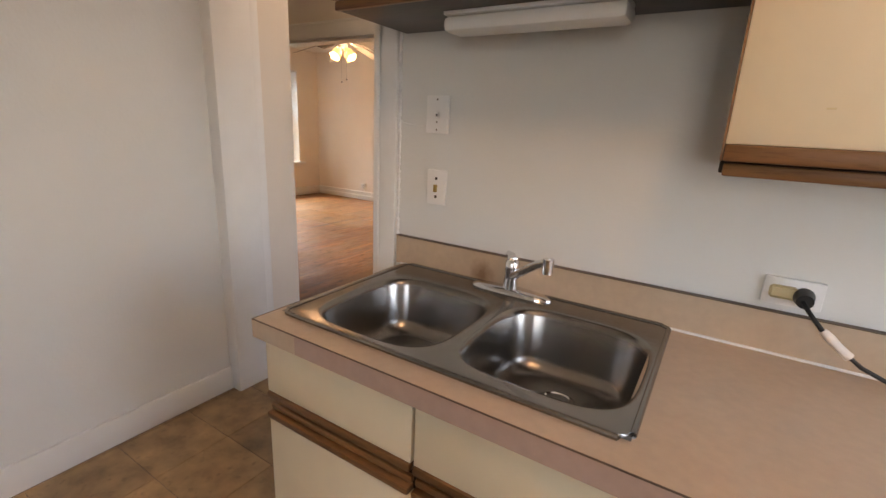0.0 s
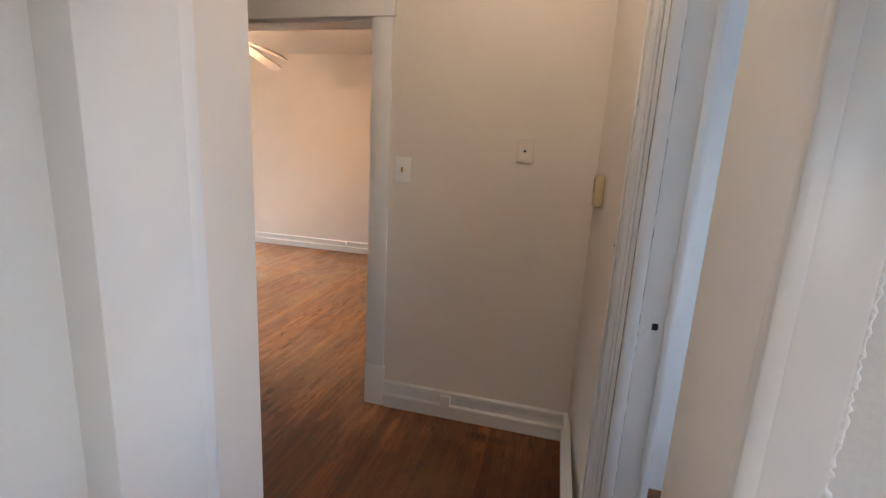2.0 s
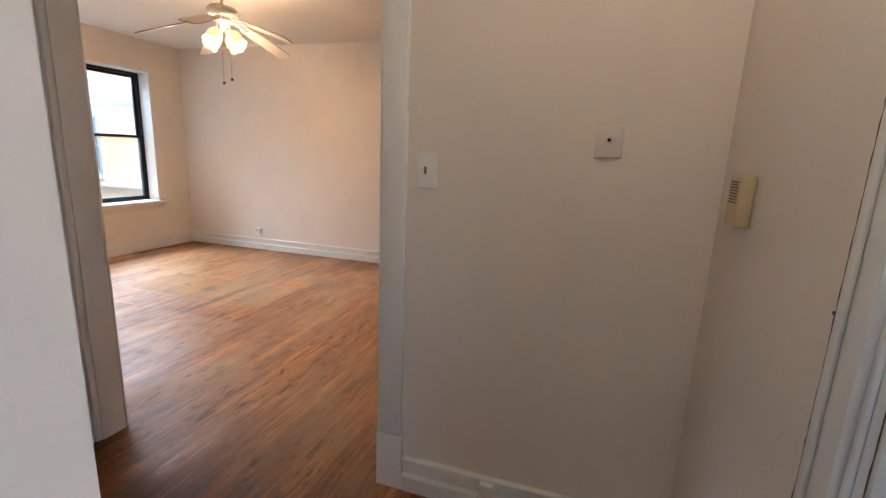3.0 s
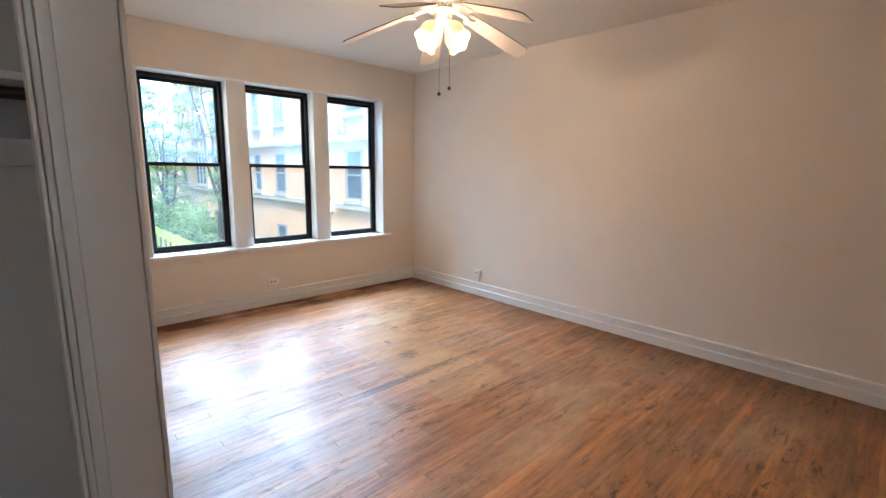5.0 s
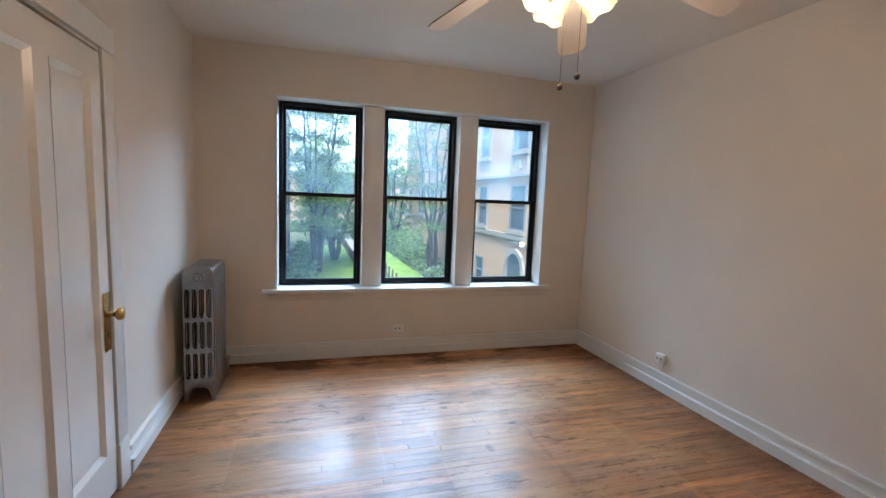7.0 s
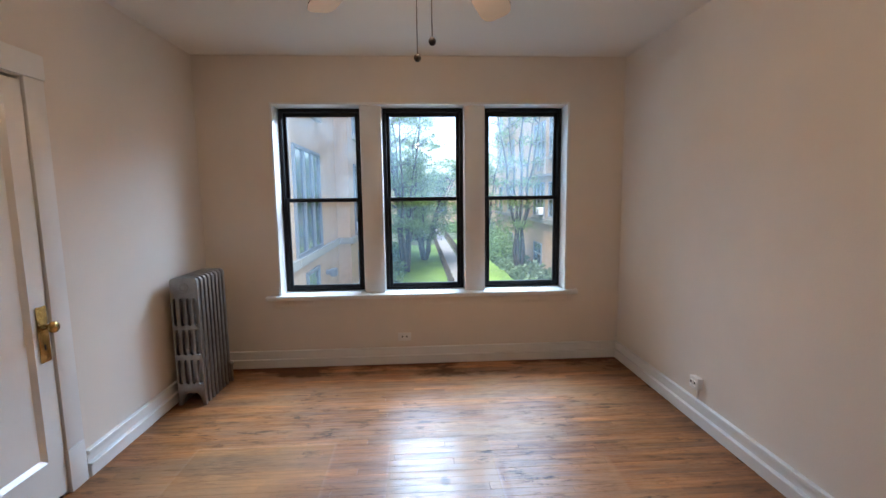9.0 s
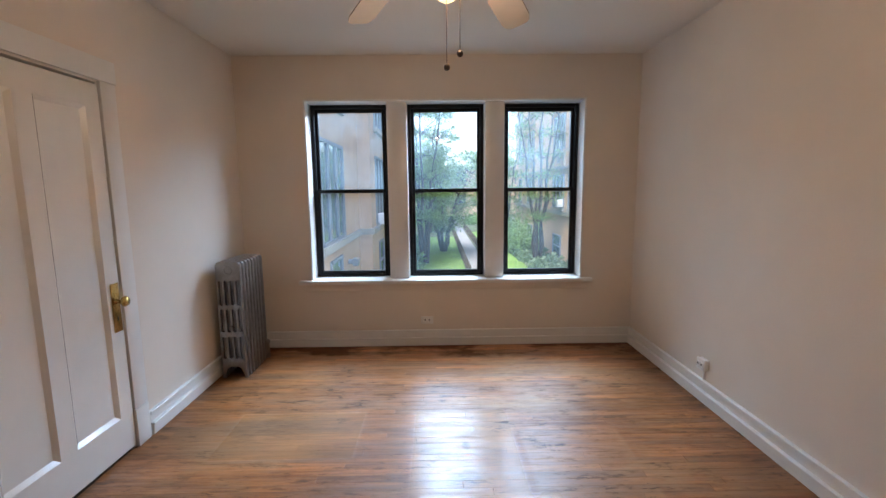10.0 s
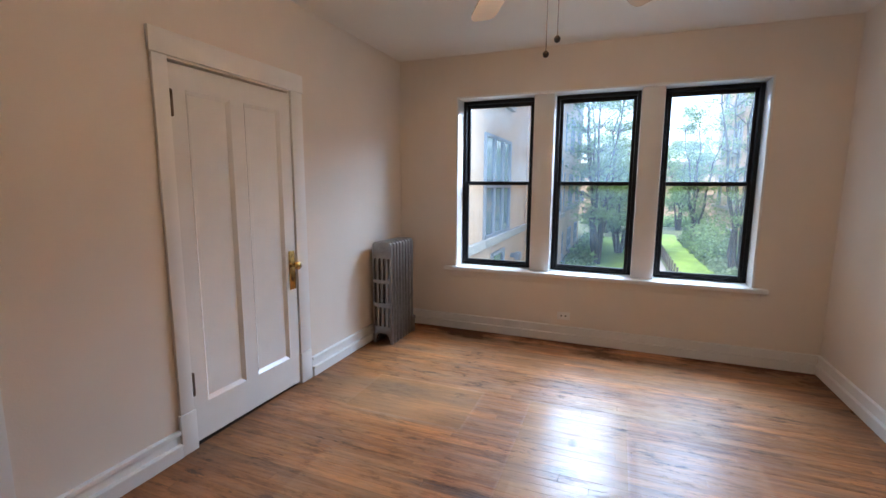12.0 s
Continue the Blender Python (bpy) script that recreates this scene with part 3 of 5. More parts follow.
baseboard([
    ("baseboard_west", WX, SY + 0.02, WX, NY - 0.02, 1, 0, 0.150),
    ("baseboard_north", WX, NY, -0.6, NY, 0, -1, 0.150),
    ("baseboard_south", WX, SY, -5.575, SY, 0, 1, 0.150),
    ("baseboard_south", -4.487, SY, -3.815, SY, 0, 1, 0.150),
    ("baseboard_hall_north", -2.275, 3.55, -1.27, 3.55, 0, -1, 0.152),
    ("baseboard_hall_east", -1.262, 2.906, -1.262, 3.525, -1, 0, 0.152),
    ("baseboard_hall_west", -2.175, 2.13, -2.175, 2.355, 1, 0, 0.17),
    ("baseboard_hall_end", -2.40, 2.335, -2.152, 2.335, 0, 1, 0.17),
])
for nm, r in (("baseboard_kitchen", (-2.195, -2.178, -1.75, 1.905, 0, 0.125)), ("baseboard_closet", (-4.445, -4.425, 2.335, 3.335, 0, 0.13)),
              ("baseboard_closet_north", (-4.425, -4.0, 3.315, 3.335, 0, 0.13))):
    structure(boxes(nm, M_TRIM, [r], bevel=0.004), "plain white painted baseboard", "baseboard")


def trim(name, rows, label, bevel=0.004, material=None):
    return structure(boxes(name, material or M_TRIM, rows, bevel=bevel), label, "trim")


# kitchen doorway: jambs, casing, threshold
trim("jamb_left", [(-2.20, -2.118, 1.885, 2.075, 0, 2.10)], "white painted door jamb with worn edges")
trim("jamb_stop", [(-2.20, -2.135, 2.078, 2.128, 0, 2.10)], "white painted door stop", 0.003)
trim("casing_kitchen", [(-1.213, -1.125, 1.882, 1.899, 0, 2.10), (-1.214, -1.190, 1.874, 1.881, 0, 2.10)], "white painted casing with thick old paint")
trim("jamb_right", [(-1.2095, -1.2045, 1.886, 2.126, 0, 2.10)], "white painted door jamb", 0.002)
trim("threshold", [(-2.11, -1.225, 2.062, 2.088, -0.004, 0.006)], "worn brass coloured threshold strip", 0.002, M_BRASS)
# doorway in the hall's east wall
trim("casing_side_room", [(-1.232, -1.212, 2.826, 2.902, 0, 2.10), (-1.240, -1.2325, 2.878, 2.902, 0, 2.10), (-1.216, -1.206, 2.813, 2.8255, 0, 2.10)], "white painted moulded door casing", 0.003)
trim("jamb_side_room", [(-1.205, -1.05, 2.814, 2.827, 0, 2.06), (-1.190, -1.150, 2.800, 2.8135, 0, 2.06), (-1.075, -1.050, 2.806, 2.8135, 0, 2.06)], "white painted door jamb with a stop", 0.003)
trim("casing_inner_side_room", [(-1.0535, -1.036, 2.829, 2.90, 0, 2.10)], "white painted inner casing", 0.003)
# cased opening into the living room
trim("casing_living_right", [(-2.384, -2.285, 3.528, 3.549, 0.24, 2.045), (-2.390, -2.279, 3.522, 3.5495, 0, 0.24)], "white painted flat casing on a plinth block")
trim("casing_living_head", [(-3.72, -2.272, 3.522, 3.5485, 2.046, 2.165), (-3.72, -2.262, 3.516, 3.5485, 2.160, 2.180)], "white painted flat head casing")
trim("jamb_living_right", [(-2.392, -2.3845, 3.535, 3.705, 0, 2.045)], "white painted opening jamb", 0.002)
trim("soffit_living", [(-3.72, -2.393, 3.551, 3.689, 2.030, 2.0395)], "white painted opening head", 0.002)
trim("jamb_living_left", [(-4.0, -3.722, 3.302, 3.334, 0, 2.63), (-3.7195, -3.712, 3.325, 3.4345, 0, 2.63)], "white painted post between closet and living room", 0.003)
trim("casing_closet", [(-3.83, -3.735, 3.286, 3.3015, 0, 2.2), (-3.832, -3.815, 3.276, 3.2855, 0, 2.2), (-3.750, -3.718, 3.276, 3.2855, 0, 2.2),
                       (-3.79, -3.752, 3.281, 3.2858, 0, 0.235)], "white painted moulded closet casing", 0.004)
trim("casing_living_west", [(-3.812, -3.713, SY + 0.001, SY + 0.012, 0, 2.14)], "white painted flat casing")

# ---- the three windows ----
trim("window_reveal", [
    (-7.36, WX + 0.008, WIN[0] + 0.0005, WIN[0] + 0.018, WIN[2], WIN[3]), (-7.36, WX + 0.008, WIN[1] - 0.018, WIN[1] - 0.0005, WIN[2], WIN[3]),
    (-7.36, WX + 0.008, WIN[0] + 0.019, WIN[1] - 0.019, WIN[3] - 0.018, WIN[3] - 0.0005)], "white painted window reveal", 0.003)
trim("window_mullion", [(-7.34, -7.125, 4.765, 4.945, WIN[2] + 0.012, WIN[3] - 0.019)], "white painted post between windows", 0.006)
trim("window_mullion", [(-7.34, -7.125, 5.652, 5.828, WIN[2] + 0.012, WIN[3] - 0.019)], "white painted post between windows", 0.006)
trim("window_stool", [(-7.36, -7.035, 3.93, 6.645, 0.601, 0.636)], "white painted window stool", 0.006)
trim("window_apron", [(-7.089, -7.075, 3.98, 6.60, 0.535, 0.600)], "cream painted apron below the stool", 0.003, M_LIVING)
for k, (a, b) in enumerate(((4.055, 4.763), (4.947, 5.650), (5.830, 6.535))):
    w = structure(new("window_%d" % (k + 1)), "black framed double hung window with dusty panes", "window")
    z0, z1, zm = 0.640, 2.238, 1.452
    fr = boxes("window_frame", M_BLACK, [(-7.33, -7.245, a, a + 0.030, z0, z1), (-7.33, -7.245, b - 0.030, b, z0, z1),
                                         (-7.33, -7.245, a + 0.030, b - 0.030, z1 - 0.030, z1), (-7.33, -7.245, a + 0.030, b - 0.030, z0, z0 + 0.018)], w, bevel=0.003)
    for nm, x0, x1, za, zb in (("lower_sash", -7.275, -7.248, z0 + 0.019, zm + 0.018), ("upper_sash", -7.312, -7.285, zm - 0.018, z1 - 0.031)):
        s = boxes(nm, M_BLACK, [(x0, x1, a + 0.031, a + 0.058, za, zb), (x0, x1, b - 0.058, b - 0.031, za, zb),
                                (x0, x1, a + 0.058, b - 0.058, za, za + 0.034), (x0, x1, a + 0.058, b - 0.058, zb - 0.032, zb)], w, bevel=0.003)
        bm = bmesh.new()
        xm = (x0 + x1) / 2
        bm.faces.new([bm.verts.new((xm, p, q)) for p, q in ((a + 0.056, za + 0.03), (b - 0.056, za + 0.03), (b - 0.056, zb - 0.03), (a + 0.056, zb - 0.03))])
        g = part("pane", bm, M_GLASS if nm == "lower_sash" else M_GLASS_UP, s)
        g.visible_shadow = False
    for f in (0.28, 0.72):
        yc = a + (b - a) * f
        boxes("sash_lift", M_BLACK, [(-7.247, -7.225, yc - 0.035, yc + 0.035, z0 + 0.004, z0 + 0.020)], w, bevel=0.004)

# ---- living room things ----
def closet_door():
    d = structure(new("door_1"), "white two-panel wooden door with brass knob, slightly ajar", "door")
    y0, y1 = 3.394, 3.434
    x0, x1, za, zb = -5.442, -4.586, 0.020, 2.024
    px = ((-5.347, -5.055), (-4.957, -4.680))
    pz = (0.225, 1.905)
    bm = bmesh.new()
    for r in ((x0, px[0][0]), (px[0][1], px[1][0]), (px[1][1], x1)):
        box(bm, r[0], r[1], y0, y1, za, zb)
    for a, b in px:
        box(bm, a, b, y0, y1, za, pz[0])
        box(bm, a, b, y0, y1, pz[1], zb)
    part("door_leaf", bm, M_DOOR, d)
    for a, b in px:
        bm = bmesh.new()
        o = [bm.verts.new((x, y1 + 0.001, z)) for x, z in ((a, pz[0]), (b, pz[0]), (b, pz[1]), (a, pz[1]))]
        i = [bm.verts.new((x, y1 - 0.016, z)) for x, z in ((a + 0.022, pz[0] + 0.022), (b - 0.022, pz[0] + 0.022), (b - 0.022, pz[1] - 0.022), (a + 0.022, pz[1] - 0.022))]
        for k in range(4):
            bm.faces.new((o[k], o[(k + 1) % 4], i[(k + 1) % 4], i[k]))
        bm.faces.new(i)
        part("door_panel", bm, M_DOOR, d)
    boxes("escutcheon", M_BRASS, [(-5.432, -5.372, 3.4345, 3.440, 0.710, 0.980)], d, "tall worn brass plate", bevel=0.003)
    bm = bmesh.new()
    lathe(bm, [(0.0, 0.0), (0.016, 0.0), (0.012, 0.008), (0.009, 0.022), (0.012, 0.030), (0.026, 0.040), (0.029, 0.050), (0.024, 0.060), (0.0, 0.064)],
          pose(-5.402, 3.440, 0.880, -90), 20)
    part("door_knob", bm, M_BRASS, d, "round brass knob", smooth=60)
    boxes("keyhole", M_DARK, [(-5.405, -5.399, 3.4402, 3.441, 0.77, 0.795)], d)
    for z in (1.83, 0.36):
        bm = bmesh.new()
        cyl(bm, (-4.590, 3.445, z - 0.055), (-4.590, 3.445, z + 0.055), 0.009, seg=12)
        for zz in (-0.062, 0.055):
            ball(bm, (-4.590, 3.445, z + zz + 0.003), 0.009, u=10, v=6)
        part("hinge", bm, M_HINGE, d, "tarnished hinge pin")
    # it stands a little ajar, hinged at its east edge
    d.matrix_world = pose(-4.580, 3.436, 0, 0, 0, -0.8) @ pose(4.580, -3.436, 0)
    # black sheet added in the opening instead of the closet's own shade
    structure(boxes("closet_shade_sheet", M_DARK, [(DX0, DX1, 3.340, 3.348, 0.0, DZ)]), "black sheet in place of the closet's shade behind the door", "closet")


closet_door()
trim("door_casing", [(-5.565, DX0, SY + 0.001, SY + 0.020, 0.226, 2.048), (DX1, -4.498, SY + 0.001, SY + 0.020, 0.226, 2.048),
                     (-5.560, -5.448, SY + 0.001, SY + 0.026, 0, 0.225), (-4.584, -4.490, SY + 0.001, SY + 0.026, 0, 0.225),
                     (-5.572, -4.488, SY + 0.001, SY + 0.024, 2.049, 2.165), (DX0 + 0.0005, DX0 + 0.008, 3.36, SY + 0.0005, 0, 2.04), (DX1 - 0.008, DX1 - 0.0005, 3.385, SY + 0.0005, 0, 2.04)],
     "white painted flat door casing on plinth blocks", 0.003)


def radiator_section(ya, yb, h, thick):
    """One cast section: a rounded slab with three rows of four slots and an arched foot."""
    bm = bmesh.new()

    def loop(points):
        vs = [bm.verts.new((-thick / 2, y, z)) for y, z in points]
        for k in range(len(vs)):
            bm.edges.new((vs[k], vs[(k + 1) % len(vs)]))

    w, r, ym = yb - ya, 0.034, (ya + yb) / 2
    outer = [(ya - 0.004, 0.0), (ya + 0.020, 0.0), (ya + 0.024, 0.030)]
    outer += [(ym - 0.062 * math.cos(a), 0.040 + 0.052 * math.sin(a) * (1 + 0.25 * abs(math.cos(a)))) for a in np.linspace(0.25, math.pi - 0.25, 11)]
    outer += [(yb - 0.024, 0.030), (yb - 0.020, 0.0), (yb + 0.004, 0.0), (yb, 0.060)]
    outer += [(yb - r + r * math.cos(a), h - r + r * math.sin(a)) for a in np.linspace(0, math.pi / 2, 6)]
    outer += [(ya + r - r * math.sin(a), h - r + r * math.cos(a)) for a in np.linspace(0, math.pi / 2, 6)]
    outer += [(ya, 0.060)]
    loop(outer)
    hw = 0.0145
    for k in range(4):
        yc = ya + 0.027 + (w - 0.054) * k / 3
        for z0, z1 in ((0.157, 0.337), (0.372, 0.558), (0.587, 0.785)):
            loop([(yc + hw * math.cos(a), z1 - hw + hw * math.sin(a)) for a in np.linspace(0, math.pi, 7)]
                 + [(yc - hw * math.cos(a), z0 + hw - hw * math.sin(a)) for a in np.linspace(0, math.pi, 7)])
    bmesh.ops.triangle_fill(bm, use_beauty=True, use_dissolve=False, edges=bm.edges[:])
    up = bmesh.ops.extrude_face_region(bm, geom=bm.faces[:])["geom"]
    bmesh.ops.translate(bm, vec=(thick, 0, 0), verts=[v for v in up if isinstance(v, bmesh.types.BMVert)])
    bmesh.ops.recalc_face_normals(bm, faces=bm.faces)
    sharp = [e for e in bm.edges if len(e.link_faces) == 2 and e.calc_face_angle(0) > 1.2 and abs(e.verts[0].co.x - e.verts[1].co.x) < 1e-6]
    bmesh.ops.bevel(bm, geom=sharp, offset=0.0055, segments=2, profile=0.5, affect="EDGES", clamp_overlap=True)
    return bm


def radiator():
    r = thing("radiator", "silver painted old cast iron column radiator", "radiator")
    ya, yb, h = 3.500, 3.690, 0.930
    n, pitch, x_front = 8, 0.0585, -6.392
    me = None
    for k in range(n):
        if me is None:
            sec = part("section", radiator_section(ya, yb, h, 0.031), M_SILVER, r, smooth=50)
            me = sec.data
        else:
            sec = new("section", me)
            sec.parent = r
        sec.location = (x_front - 0.016 - k * pitch, 0, 0)
    for z in (0.82, 0.115):
        bm = bmesh.new()
        cyl(bm, (x_front - 0.02, (ya + yb) / 2, z), (x_front - 0.02 - (n - 1) * pitch, (ya + yb) / 2, z), 0.034, seg=14)
        part("hub", bm, M_SILVER, r, smooth=50)
    yc = (ya + yb) / 2
    bm = bmesh.new()
    lathe(bm, [(0.0, 0.004), (0.012, 0.006), (0.018, 0.002), (0.024, 0.006), (0.032, 0.006), (0.036, 0.0)], pose(x_front - 0.001, yc, 0.862, 0, 90), 24)
    part("rosette", bm, M_SILVER, r, smooth=50)
    bm = bmesh.new()
    lathe(bm, [(0.0, 0.022), (0.014, 0.020), (0.017, 0.008), (0.017, -0.01)], pose(x_front - 0.002, yc + 0.005, 0.410, 0, 90), 16)
    part("plug", bm, M_SILVER, r, smooth=50)
    bm = bmesh.new()
    cyl(bm, (x_front - 0.43, yb + 0.01, 0.0), (x_front - 0.43, yb + 0.01, 0.14), 0.013, seg=12)
    ball(bm, (x_front - 0.43, yb + 0.01, 0.145), 0.022)
    part("valve", bm, M_SILVER, r, smooth=50)


radiator()


def ceiling_fan():
    f = thing("ceiling_fan", "white five-blade ceiling fan with lit frosted tulip shades", "ceiling fan")
    cx, cy = FAN
    at = pose(cx, cy, 0)
    bm = bmesh.new()
    lathe(bm, [(0.0, CEIL), (0.065, CEIL), (0.062, 2.595), (0.030, 2.572), (0.0125, 2.565), (0.0125, 2.50)], at)
    part("canopy", bm, M_FAN, f, smooth=40)
    bm = bmesh.new()
    lathe(bm, [(0.0, 2.508), (0.06, 2.506), (0.105, 2.495), (0.118, 2.475), (0.118, 2.425), (0.108, 2.412), (0.0, 2.412)], at, 32)
    part("motor_housing", bm, M_FAN, f, smooth=40)
    bm = bmesh.new()
    for k in range(28):
        a = 2 * math.pi * k / 28
        box(bm, -0.004, 0.004, 0.070, 0.104, 2.395, 2.4115)
        bmesh.ops.rotate(bm, cent=(0, 0, 0), matrix=Matrix.Rotation(a, 3, "Z"), verts=bm.verts[-8:])
    lathe(bm, [(0.0, 2.405), (0.075, 2.405), (0.085, 2.385), (0.055, 2.372), (0.055, 2.330), (0.045, 2.318), (0.0, 2.316)])
    bmesh.ops.translate(bm, vec=(cx, cy, 0), verts=bm.verts)
    part("vent_ring", bm, M_FAN, f, smooth=40)
    for k in range(5):
        ang = 3 + 72 * k
        m = at @ pose(0, 0, 0, 0, 0, ang)
        bm = bmesh.new()
        prof = ((0.175, 0.046), (0.30, 0.058), (0.50, 0.066), (0.59, 0.066), (0.618, 0.056), (0.630, 0.036))
        top, bot = [], []
        outline = [(r, w) for r, w in prof] + [(r, -w) for r, w in prof[::-1]]
        for r, w in outline:
            z = 2.385 - 0.175 * (r - 0.15) / 0.5 - w * 0.20
            top.append(bm.verts.new(m @ Vector((r, w, z + 0.006))))
            bot.append(bm.verts.new(m @ Vector((r, w, z))))
        bm.faces.new(top)
        bm.faces.new(bot[::-1])
        for i in range(len(top)):
            j = (i + 1) % len(top)
            bm.faces.new((top[i], bot[i], bot[j], top[j]))
        bl = part("blade", bm, M_BLADE, f)
        bl.data.materials.append(M_EDGE)
        for p in bl.data.polygons:
            if len(p.vertices) == 4:
                p.material_index = 1
        bm = bmesh.new()
        tube(bm, [m @ Vector((0.09, 0, 2.398)), m @ Vector((0.14, 0, 2.385)), m @ Vector((0.20, 0.0, 2.362))], 0.011, 8)
        box_v = box(bm, 0.17, 0.22, -0.03, 0.03, 2.352, 2.358)
        bmesh.ops.transform(bm, matrix=m, verts=box_v)
        part("blade_arm", bm, M_FAN, f, smooth=40)
    for k in range(4):
        a = 2 + 90 * k
        m = at @ pose(0, 0, 2.325, 0, 0, a) @ pose(0.045, 0, 0, 0, 0, 0) @ pose(0, 0, 0, 0, 180 - 40, 0)
        bm = bmesh.new()
        lathe(bm, [(0.0, 0.0), (0.02, 0.0), (0.02, 0.045), (0.0, 0.045)], m, 14)
        part("lamp_holder", bm, M_FAN, f, smooth=40)
        bm = bmesh.new()
        rings = lathe(bm, [(0.022, 0.030), (0.040, 0.045), (0.055, 0.070), (0.061, 0.095), (0.060, 0.118), (0.056, 0.138), (0.057, 0.150), (0.064, 0.166)], m, 48)
        for i, v in enumerate(rings[-1]):
            v.co += (m.to_3x3() @ Vector((0, 0, 1))) * 0.005 * math.cos(i * math.pi * 2 * 5 / 48)
        sh = part("shade", bm, M_SHADE, f, "glowing frosted tulip glass shade", smooth=60)
        sh.visible_shadow = False
    for (x, y, z) in ((-4.639, 5.294, 1.945), (-4.684, 5.249, 1.911)):
        bm = bmesh.new()
        cyl(bm, (x, y, z), (x, y, 2.33), 0.0016, seg=6)
        part("pull_chain", bm, M_HINGE, f)
        bm = bmesh.new()
        ball(bm, (x, y, z - 0.006), 0.0115, (1, 1, 1.1), 12, 8)
        part("chain_knob", bm, M_KNOB, f, "small dark wooden knob", smooth=60)


ceiling_fan()


def wall_plate(name, label, category, m, w, h, slots, material=None):
    """A plate in the x-z plane of m that faces -y; slots are (name, x, z, w, h, depth, material)."""
    p = thing(name, label, category)
    bm = bmesh.new()
    box(bm, -w / 2, w / 2, -0.006, 0.006, -h / 2, h / 2, bevel=0.003)
    bmesh.ops.transform(bm, matrix=m, verts=bm.verts)
    part("plate", bm, material or M_PLATE, p, smooth=40)
    for nm, x, z, sw, sh, dep, mt in slots:
        bm = bmesh.new()
        box(bm, x - sw / 2, x + sw / 2, -0.0062 - dep, -0.0055, z - sh / 2, z + sh / 2, bevel=min(sw, sh) * 0.2, seg=1)
        bmesh.ops.transform(bm, matrix=m, verts=bm.verts)
        part(nm, bm, mt, p)
    return p


wall_plate("light_switch", "white toggle light switch on the hall wall", "light switch", pose(-2.213, 3.546, 1.328), 0.078, 0.122,
           [("toggle", 0, 0, 0.010, 0.026, 0.009, M_BRASS), ("screw", 0, 0.03, 0.006, 0.006, 0.001, M_PLATE), ("screw", 0, -0.03, 0.006, 0.006, 0.001, M_PLATE)])
wall_plate("cable_plate", "cable wall plate painted over in the wall colour", "wall plate", pose(-1.607, 3.546, 1.450), 0.078, 0.108,
           [("socket_ring", 0, 0, 0.018, 0.018, 0.004, M_PLATE), ("socket", 0, 0, 0.011, 0.011, 0.008, M_DARK), ("screw", 0, 0.041, 0.014, 0.008, 0.001, M_LIVING),
            ("screw", 0, -0.041, 0.006, 0.006, 0.001, M_LIVING)], M_LIVING)
BOX2 = [("receptacle", -0.018, 0, 0.028, 0.036, 0.004, M_PLATE), ("receptacle", 0.018, 0, 0.028, 0.036, 0.004, M_PLATE),
        ("slot", -0.019, 0.003, 0.017, 0.020, 0.0048, M_DARK), ("slot", 0.019, 0.003, 0.017, 0.020, 0.0048, M_DARK)]
wall_plate("outlet", "white double outlet above the baseboard", "outlet", pose(WX, 5.104, 0.240, 0, 0, 90), 0.115, 0.072, BOX2)
o = wall_plate("outlet", "white surface box outlet on the wall above the baseboard", "outlet", pose(-5.895, NY - 0.032, 0.262), 0.085, 0.078, BOX2)
boxes("back_box", M_PLATE, [(-5.935, -5.855, NY - 0.032, NY, 0.226, 0.298), (-5.90, -5.89, NY - 0.012, NY, 0.15, 0.226)], o, bevel=0.003)
tagged(boxes("cable_box", M_PLATE, [(-4.292, -4.236, NY - 0.046, NY - 0.021, 0.098, 0.152)], bevel=0.004), "small white cable box on the baseboard", "junction box")
tagged(boxes("phone_jack", M_PLATE, [(-1.94, -1.884, 3.500, 3.528, 0.082, 0.140)], bevel=0.004), "small white phone jack on the baseboard", "phone jack")
ic = thing("door_chime", "yellowed ivory intercom speaker on the hall wall", "intercom")
boxes("case", M_IVORY, [(-1.292, -1.256, 3.325, 3.415, 1.232, 1.362)], ic, bevel=0.006)
for k in range(8):
    boxes("grille_slot", M_DKWOOD, [(-1.2932, -1.2915, 3.34, 3.40, 1.292 + k * 0.0075, 1.2955 + k * 0.0075)], ic)
st = thing("strike_plate", "painted strike plate with a dark hole", "strike plate")
boxes("plate", M_TRIM, [(-1.125, -1.085, 2.8105, 2.8138, 0.892, 0.952)], st)
boxes("hole", M_DARK, [(-1.111, -1.093, 2.8097, 2.8104, 0.911, 0.933)], st)

# old paint cracked along the hall casings
rng = random.Random(9)
for nm, xc, yc, r0, zt, wob, lab in (("paint_crack", -1.2385, 2.9035, 0.0012, 2.10, 0.0022, "thin brown crack in the paint along a casing"),
                                     ("paint_crack", -1.1905, 2.8130, 0.0010, 2.06, 0.0006, "dark seam between casing and door jamb"),
                                     ("paint_crack", -1.1490, 2.8130, 0.0024, 2.06, 0.0006, "brown seam beside the door stop")):
    bm = bmesh.new()
    zs = np.linspace(0.16, zt, 110)
    tube(bm, [(xc, yc + rng.uniform(-wob, wob) * 0.6, z) for z in zs], [r0 * rng.uniform(0.35, 1.3) for z in zs], 6)
    if wob > 0.001:
        ball(bm, (xc - 0.002, yc, 1.15), 0.0042, (0.6, 1, 1), 10, 6)
    tagged(part(nm, bm, M_SEAM), lab, "crack", kind="structure")

# closet: shelf and rail
tagged(boxes("closet_shelf", M_TRIM, [(-4.445, -4.165, 2.335, 3.333, 1.640, 1.662)], bevel=0.003), "white painted closet shelf", "shelf")
